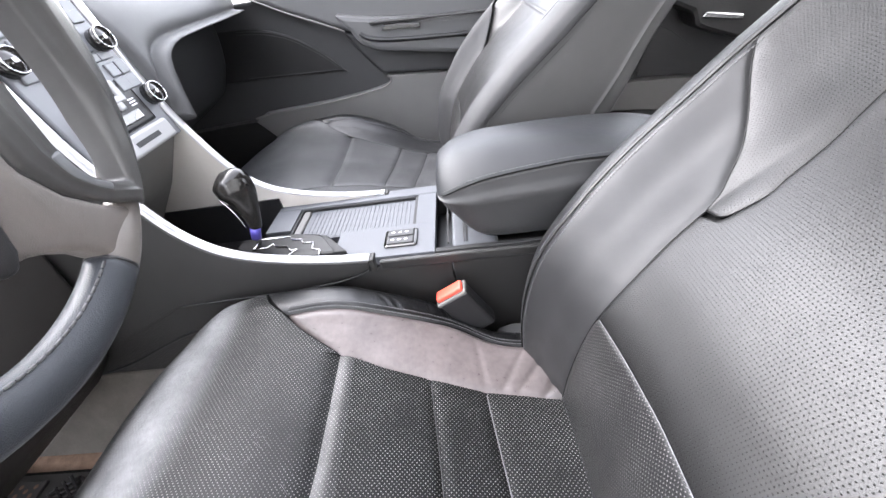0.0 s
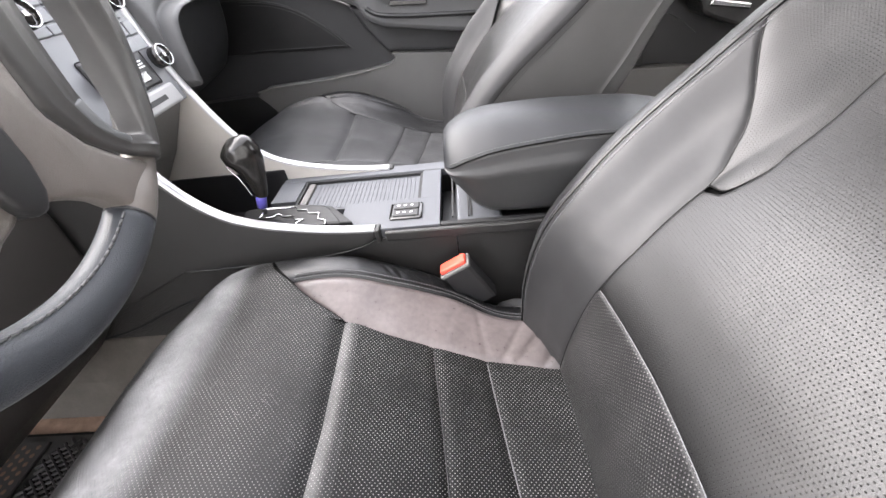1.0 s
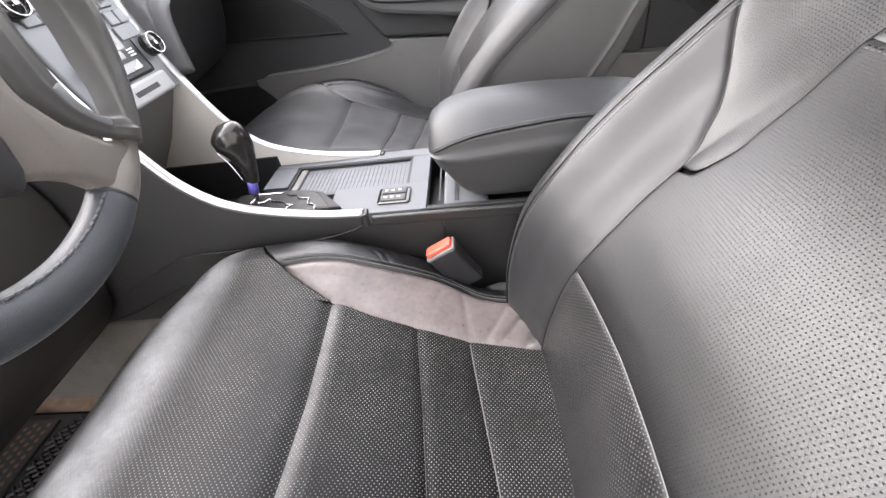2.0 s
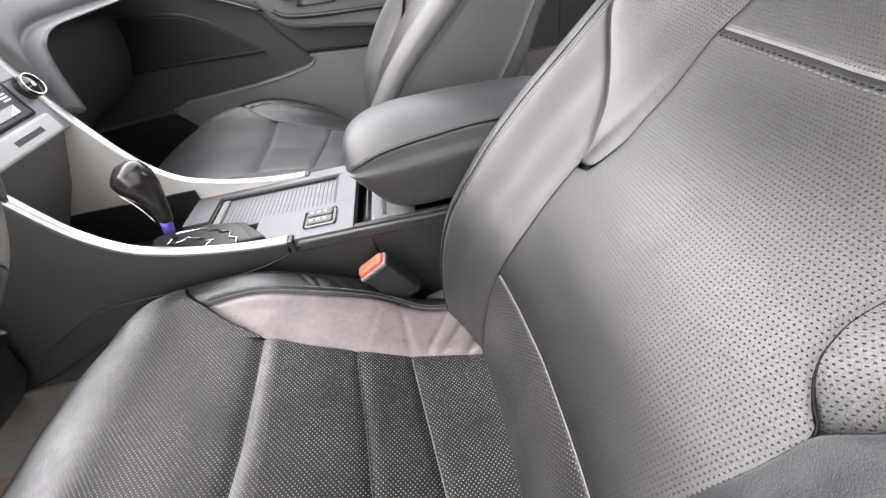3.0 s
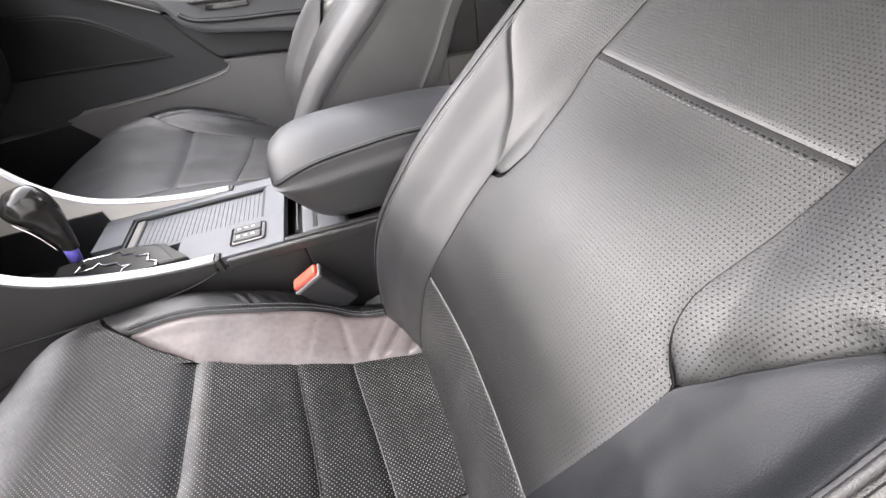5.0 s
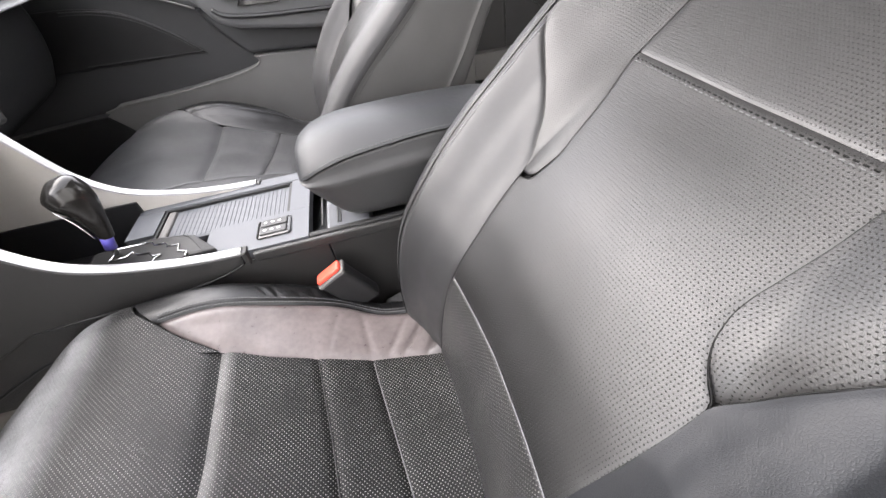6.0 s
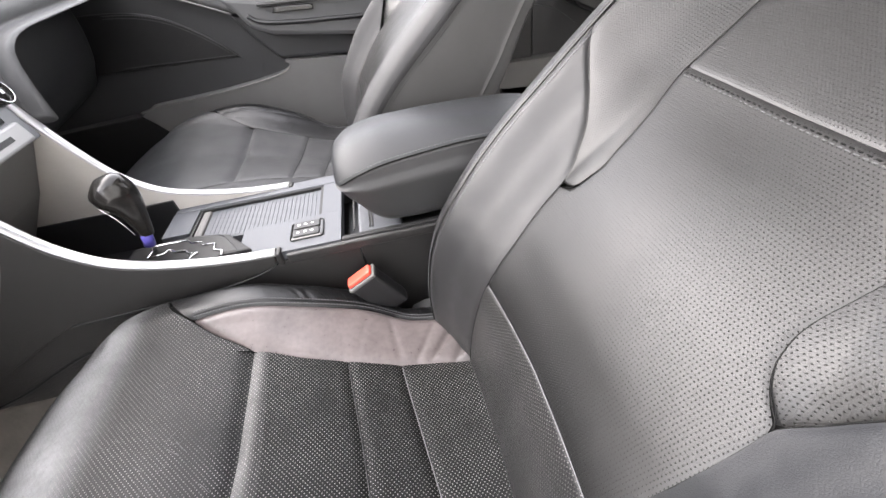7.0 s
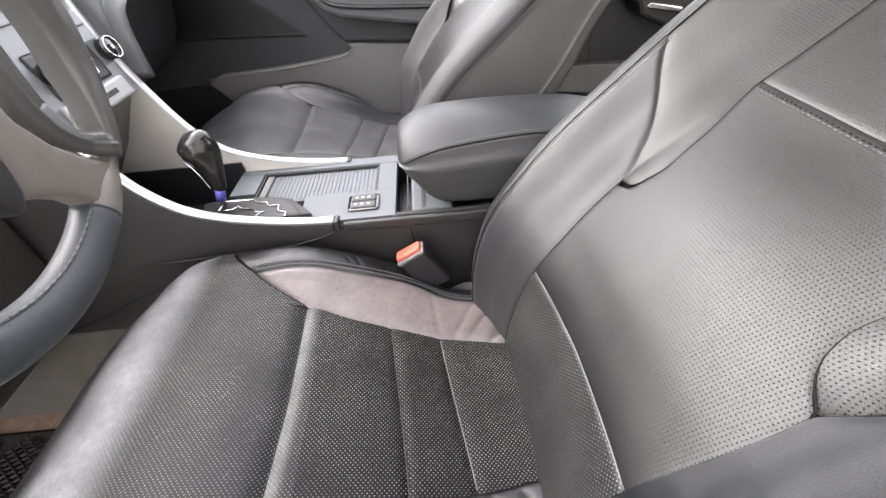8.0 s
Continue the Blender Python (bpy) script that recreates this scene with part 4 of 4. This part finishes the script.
part("leather_inset", prism([tuple(p) for p in leaf] + [(-0.40, 0.499), (-0.625, 0.508), (-0.90, 0.51)], "y", 1.194, 1.20, 0.003), LEATHER, door, "black inset with stitched edge")
part("mid_panel", prism([(-0.300, 0.606), (-0.262, 0.545), (-0.235, 0.510), (-0.205, 0.474), (0.0, 0.458), (0.48, 0.434), (0.48, 0.56), (0.0, 0.57), (-0.20, 0.600)], "y", 1.166, 1.20, 0.012, 3), DOOR_BLACK, door)
cord("trim_edge", [(x, 1.139, z) for x, z in spline([(-0.60, 0.752), (-0.523, 0.722), (-0.447, 0.684), (-0.36, 0.646), (-0.285, 0.612)], 30)], 0.0025, PLASTIC_LIGHT, door, sides=8)
stitch_row([(x + 0.002, 1.1925, z - 0.013) for x, z in leaf[6:22]], door, THREAD_MID, pitch=0.008, length=0.006, r=0.0009)
stitch_row([(x + 0.004, 1.1925, z - 0.006) for x, z in leaf[6:]], door, THREAD_MID, pitch=0.008, length=0.006, r=0.0011)
stitch_row([(x, 1.1925, 0.502 + 0.014 * (-0.33 - x) / 0.3) for x in np.linspace(-0.335, -0.65, 20)], door, THREAD_MID, pitch=0.008, length=0.006, r=0.0011)
cup_line = spline([(-0.235, 1.099, 0.606), (-0.205, 1.098, 0.588), (-0.12, 1.098, 0.576), (0.02, 1.098, 0.567), (0.20, 1.098, 0.556)], 30)
cord("grip_groove", cup_line, 0.006, BLACK, door, sides=8)
part("switch_plate", prism([(-0.17, 0.604), (-0.06, 0.598), (-0.06, 0.610), (-0.16, 0.618)], "y", 1.094, 1.101, 0.002), GLOSS, door)
part("grip_lip", prism([(-0.20, 0.624), (0.2, 0.606), (0.2, 0.612), (-0.20, 0.632)], "y", 1.085, 1.102, 0.003), PLASTIC, door)
rdoor = thing("door_2", "dark far rear door panel with grey lower half", "door", kind="structure")
part("door_skin", a_box(0.55, 1.35, 1.20, 1.24, 0.05, 0.72, bevel=0.01), BLACK, rdoor)
part("lower_panel", prism([(0.48, 0.262), (0.48, 0.348), (0.70, 0.340), (0.90, 0.318), (1.3, 0.29), (1.3, 0.21), (0.80, 0.232)], "y", 1.155, 1.20, 0.004), PLASTIC_LIGHT, rdoor)
part("pocket", prism([(0.48, 0.06), (0.48, 0.258), (0.80, 0.228), (1.3, 0.205), (1.3, 0.06)], "y", 1.185, 1.20, 0.003), DOOR_BLACK, rdoor)
stitch_row(spline([(0.60, 1.192, 0.50), (0.68, 1.192, 0.475), (0.76, 1.192, 0.42)], 24), rdoor, THREAD, pitch=0.008, length=0.0065, r=0.0010)
part("armrest_box", prism([(0.56, 0.60), (0.612, 0.565), (0.695, 0.527), (0.711, 0.49), (0.755, 0.47), (0.83, 0.444), (0.95, 0.42), (1.3, 0.37), (1.3, 0.70), (0.56, 0.72)], "y", 1.10, 1.20, 0.012), PLASTIC, rdoor)

part("door_handle", prism([(0.715, 0.512), (0.83, 0.492), (0.83, 0.508), (0.725, 0.528)], "y", 1.086, 1.101, 0.004), CHROME, rdoor)

# ---- dashboard ----
dash = thing("dashboard", "grey moulded dashboard with centre stack and glove box", "dashboard")
def dash_section(y, pts):
    face = smooth_pick([(0.49, -0.455), (0.60, -0.472), (0.80, -0.510), (1.0, -0.548), (1.15, -0.585)], y)
    drop = smooth_pick([(0.49, 0.112), (0.497, 0.098), (0.505, 0.078), (0.515, 0.056), (0.53, 0.034), (0.55, 0.016), (0.60, 0.003), (0.66, 0.0), (1.2, 0.0)], y)
    low = lambda z: max(0.0, min(1.0, (0.79 - z) / 0.09))         # beside the stack the roll reaches down in a curved cheek
    return [(face + dx + 0.22 * drop * low(z) * (dx > -0.2), y, z - drop * low(z)) for dx, z in pts]


ROLL = [(-0.70, 0.83), (-0.30, 0.835), (-0.16, 0.825), (-0.07, 0.800), (-0.02, 0.765), (0.0, 0.732), (-0.006, 0.710), (-0.03, 0.698), (-0.70, 0.69)]
GLOVE = [(-0.045, 0.702), (-0.028, 0.686), (-0.032, 0.62), (-0.058, 0.55), (-0.12, 0.49), (-0.35, 0.45), (-0.35, 0.702)]
for nm, prof, mt, lb in (("dash_roll", ROLL, DASH, ""), ("glove_box", [(x - 0.035, z) for x, z in GLOVE], GLOVE_BLACK, "black glove box lid")):
    smooth_prof = [tuple(p) for p in spline(prof, 40)]
    y0, y1 = (0.494, 1.158) if nm == "dash_roll" else (0.585, 1.09)
    v, f = loft([dash_section(y, smooth_prof) for y in np.linspace(y0, y1, 40)])
    link_mesh(nm, v, f, mt, dash, lb)
part("dash_driver", prism([(-1.24, 0.85), (-0.82, 0.85), (-0.66, 0.80), (-0.64, 0.60), (-0.70, 0.44), (-1.24, 0.40)], "y", -0.42, 0.285, 0.02, 4), PLASTIC, dash, smooth=True)
part("knee_panel", prism([(-0.60, 0.615), (-0.575, 0.50), (-0.585, 0.375), (-0.72, 0.36), (-0.74, 0.615)], "y", -0.42, 0.282, 0.012, 3), KNEE, dash, "dark brown-grey knee panel", smooth=True)
part("kick_panel", prism([(-0.600, 0.371), (-0.635, 0.28), (-0.70, 0.215), (-0.80, 0.20), (-0.80, 0.366)], "y", -0.42, 0.280, 0.008, 3), KNEE, dash, smooth=True)
part("stack_face", prism([(-0.432, 0.585), (-0.49, 0.80), (-0.60, 0.80), (-0.60, 0.585)], "y", 0.304, 0.477, 0.003), SILVER_PLASTIC, dash)
part("stack_foot", prism([(-0.445, 0.584), (-0.50, 0.50), (-0.56, 0.43), (-0.62, 0.36), (-0.64, 0.584)], "y", 0.305, 0.476, 0.003), PLASTIC_LIGHT, dash)
SM = Matrix(((0, -0.2605, 0.9655, -0.432), (1, 0, 0, 0.0), (0, 0.9655, 0.2605, 0.585), (0, 0, 0, 1)))


def on_stack(name, y0, y1, u0, u1, h, mt, bevel=0.0015, low=-0.002, label=""):
    """A raised piece on the stack's face: y, height up the face, depth."""
    b = box(bmesh.new(), y0, y1, u0, u1, low, h, bevel=bevel)
    bmesh.ops.transform(b, matrix=SM, verts=b.verts)
    return part(name, b, mt, dash, label)


def stack_knob(y, u):
    ring = [SM @ Vector((y, u, k)) for k in (0.0, 0.016)]
    base = cord("dial", ring, 0.0155, GLOSS, dash, "black dial with a chrome ring", sides=28)
    ring = [SM @ Vector((y + 0.0145 * math.cos(a), u + 0.0145 * math.sin(a), 0.0163)) for a in np.linspace(0, 2 * math.pi, 33)]
    cord("chrome_ring", ring, 0.0008, CHROME, base, sides=8)
    mk = box(bmesh.new(), y - 0.0022, y + 0.0022, u - 0.0025, u + 0.0025, 0.016, 0.0165)
    bmesh.ops.transform(mk, matrix=SM, verts=mk.verts)
    part("marking", mk, WHITE_MARK, base)


for y in (0.473, 0.352):
    stack_knob(y, 0.064)
for y in (0.462, 0.318):
    stack_knob(y, 0.146)
on_stack("climate_panel", 0.335, 0.448, 0.034, 0.092, 0.002, BLACK, 0.004)
on_stack("display", 0.352, 0.43, 0.042, 0.056, 0.0028, GLOSS)
for k in range(6):
    on_stack("marking", 0.412 + 0.003 * k, 0.4138 + 0.003 * k, 0.044, 0.047 + 0.0016 * k, 0.0033, WHITE_MARK, 0.0)
for k in range(3):
    on_stack("marking", 0.424, 0.436, 0.0605 + 0.004 * k, 0.0625 + 0.004 * k, 0.003, WHITE_MARK, 0.0)
for y0, y1, u0, u1 in ((0.400, 0.412, 0.060, 0.072), (0.396, 0.424, 0.070, 0.080), (0.412, 0.424, 0.076, 0.100), (0.406, 0.420, 0.102, 0.112)):
    on_stack("mode_button", y0, y1, u0, u1, 0.006, TRIM_WHITE, 0.003)
for y0 in (0.436, 0.456):
    for u0 in (0.080, 0.100):
        on_stack("push_button", y0 - (0.1 - u0) * 0.2, y0 + 0.018, u0, u0 + 0.0185, 0.0035, SILVER_PLASTIC)
for k in range(6):
    on_stack("push_button", 0.318 + 0.0245 * k, 0.3415 + 0.0245 * k, 0.1225, 0.1335, 0.0035, SILVER_PLASTIC)
for k in range(5):
    on_stack("push_button", 0.340 + 0.0205 * k, 0.3595 + 0.0205 * k, 0.136, 0.152, 0.0035, SILVER_PLASTIC)
    on_stack("push_button", 0.340 + 0.0205 * k, 0.3595 + 0.0205 * k, 0.1535, 0.168, 0.0035, SILVER_PLASTIC)
for k in range(7):
    on_stack("push_button", 0.312 + 0.0225 * k, 0.3335 + 0.0225 * k, 0.1705, 0.186, 0.0035, SILVER_PLASTIC)
on_stack("screen", 0.325, 0.455, 0.190, 0.222, 0.001, GLOSS)
on_stack("slot_cover", 0.322, 0.458, 0.002, 0.031, 0.007, TRIM_WHITE, 0.004, -0.015)
on_stack("card_slot", 0.372, 0.426, 0.013, 0.020, 0.0074, BLACK, 0.0)

# ---- steering wheel ----
wheel = thing("steering_wheel", "black leather steering wheel with grey spokes", "steering wheel")
WM = pose(-0.259, 0.020, 0.748, 0, 0, 8.2) @ Matrix.Scale(0.955, 4)


def on_wheel(y, z, x=0.0):
    return WM @ Vector((x, y, z))


def wheel_plate(name, outline, x0, x1, bevel, mt, label=""):
    b = prism(outline, "x", x0, x1, bevel, 3)
    bmesh.ops.transform(b, matrix=WM, verts=b.verts)
    return part(name, b, mt, wheel, label, smooth=True)


def arc(a0, a1, r, n=40):
    return [on_wheel(r * math.cos(radians(a)), r * math.sin(radians(a))) for a in np.linspace(a0, a1, n)]


up_x = WM.to_3x3() @ Vector((1, 0, 0))
cord("rim", arc(-64, -296, 0.178, 90), 0.0187, LEATHER_WHEEL, wheel, sides=20, up=up_x, flat=0.9)
slim = lambda a: 0.178 + 0.0070 * smooth_pick([(-64, 0.0), (-60, 0.0), (-42, 1.0), (64, 1.0)], a)     # the rim thins out behind the bezel
cord("rim", [on_wheel(slim(a) * math.cos(radians(a)), slim(a) * math.sin(radians(a))) for a in np.linspace(-64, -38, 26)], 0.0187, WHEEL_GREY, wheel, "grey rim section beside the spoke", sides=20, up=up_x, flat=0.9, taper=lambda t: smooth_pick([(0, 1.0), (0.15, 1.0), (0.85, 0.67), (1, 0.66)], t))
cord("rim", [on_wheel(0.185 * math.cos(radians(a)), 0.185 * math.sin(radians(a))) for a in np.linspace(-38, 64, 60)], 0.0124, RIM_GREY, wheel, "worn smooth grey upper rim section", sides=20, up=up_x, flat=1.2)
for a0 in (-64, 64):
    cord("joint", arc(a0 - 0.4, a0 + 0.4, 0.178, 3), 0.0191, BLACK, wheel, sides=20, up=up_x, flat=0.9)
stitch_row([on_wheel(0.160 * math.cos(radians(a)), 0.160 * math.sin(radians(a)), 0.0095) for a in np.linspace(-66, -200, 120)], wheel, THREAD, pitch=0.0075, length=0.0055, r=0.0011)


def rim_bulge(r):
    """How far the rim's tube stands out at radius r."""
    return math.sqrt(max(0.0, 0.0197 ** 2 - (r - 0.178) ** 2))


def bezel(m):
    """A smooth switch bezel round the window between spoke and rim; m mirrors it."""
    outer = [(0.062, -0.060), (0.078, -0.090), (0.105, -0.1135), (0.139, -0.1355), (0.146, -0.134), (0.160, -0.118), (0.174, -0.094), (0.184, -0.060), (0.188, -0.020), (0.184, 0.050), (0.152, 0.100), (0.112, 0.092), (0.072, 0.045), (0.060, -0.010)]
    inner = [(0.098, -0.060), (0.103, -0.080), (0.112, -0.094), (0.128, -0.106), (0.133, -0.106), (0.137, -0.097), (0.145, -0.078), (0.152, -0.050), (0.154, -0.018), (0.149, 0.030), (0.136, 0.062), (0.122, 0.064), (0.104, 0.032), (0.098, -0.020)]
    a, b = (spline(lp + lp[:1], 84)[:-1] for lp in (inner, outer))
    rows = []
    for k, dip in ((0.0, -0.022), (0.0, -0.004), (0.06, 0.0), (0.25, 0.0), (0.40, 0.0006), (0.46, 0.0016), (0.52, 0.0006), (0.75, 0.0), (0.94, 0.0), (1.0, -0.004)):
        row = []
        for p, q in zip(a, b):
            y, z = p * (1 - k) + q * k
            row.append(on_wheel(m * y, z, max(0.0125, rim_bulge(math.hypot(y, z)) + 0.0018) + dip))
        rows.append(row)
    v, f = loft(rows, closed=True, caps=False)
    return link_mesh("switch_bezel", v, f, BEZEL_GREY, wheel, "smooth dark grey switch bezel")


for m in (1, -1):
    wheel_plate("spoke", [(m * y, z) for y, z in ((0.020, 0.040), (0.064, 0.030), (0.060, -0.030), (0.060, -0.062), (0.077, -0.091), (0.104, -0.115), (0.141, -0.138), (0.126, -0.146), (0.100, -0.156), (0.078, -0.154), (0.068, -0.141), (0.060, -0.131), (0.045, -0.120), (0.026, -0.110), (0.006, -0.105), (0.0, -0.060))], -0.012, 0.0125, 0.007, WHEEL_GREY, "worn grey plastic spoke")
    bezel(m)
    wheel_plate("switch_pad", [(m * y, z) for y, z in ((0.086, -0.066), (0.090, -0.084), (0.106, -0.101), (0.120, -0.110), (0.122, -0.104), (0.108, -0.094), (0.100, -0.080), (0.096, -0.064))], -0.008, 0.0142, 0.002, WHEEL_PAD)
wheel_plate("hub", [(0.42 * y, z) for y, z in ((0.040, 0.0), (0.042, -0.057), (0.041, -0.078), (0.030, -0.097), (0.012, -0.107), (-0.012, -0.107), (-0.030, -0.097), (-0.041, -0.078), (-0.042, -0.057), (-0.040, 0.0), (-0.036, 0.05), (0.0, 0.066), (0.036, 0.05))], -0.02, 0.021, 0.008, LEATHER, "dark domed hub cover")
wheel_plate("column_shroud", [(0.045, 0.045), (0.045, -0.045), (-0.045, -0.045), (-0.045, 0.045)], -0.20, -0.04, 0.01, PLASTIC)

# ---- floor coverings ----
tun = part("tunnel_carpet", prism([(0.30, 0.05), (0.215, 0.05), (0.245, 0.14), (0.285, 0.215), (0.30, 0.22)], "x", -1.25, -0.30, 0.004), CARPET)
tagged(tun, "grey carpet on the side of the centre tunnel", "carpet", kind="structure")
mat = thing("floor_mat", "black rubber mesh floor mat in the footwell", "floor mat")
part("sheet", a_box(-1.15, -0.35, -0.36, 0.185, 0.050, 0.054), RUBBER, mat)
rib_verts, rib_faces = [], []
for a in (35, -35):
    ca, sa = math.cos(radians(a)), math.sin(radians(a))
    for k in range(-60, 61):
        seg = []
        for s in np.linspace(-0.6, 0.6, 49):
            x, y = -0.75 + ca * s - sa * k * 0.0125, -0.09 + sa * s + ca * k * 0.0125
            if -0.84 < x < -0.36 and -0.35 < y < 0.18:
                seg.append((x, y, 0.056))
        if len(seg) > 2:
            v, f = tube([seg[0], seg[-1]], 0.0030, 6)
            rib_faces += [tuple(i + len(rib_verts) for i in q) for q in f]
            rib_verts += v
tagged(link_mesh("mesh_rib", rib_verts, rib_faces, RUBBER, mat), kind="stuff")
part("heel_pad", a_box(-1.10, -0.845, -0.34, 0.172, 0.054, 0.061, bevel=0.002), RUBBER, mat)
dot = bmesh.new()
bmesh.ops.create_circle(dot, cap_ends=True, segments=10, radius=0.0045)
dots = bpy.data.meshes.new("dimple")
dot.to_mesh(dots)
dot.free()
dots.materials.append(DUST)
for i in range(12):
    for k in range(16):
        d = new("dimple", dots)
        d.parent = mat
        d.location = (-0.86 - 0.0155 * i, 0.160 - 0.0155 * k - 0.0078 * (i % 2), 0.0613)
strip = part("dust_strip", prism([(0.192, 0.050), (0.232, 0.050), (0.230, 0.064), (0.206, 0.057)], "x", -1.2, -0.45), DUST)
tagged(strip, "brown dusty carpet edge beside the mat", "carpet edge", kind="structure")
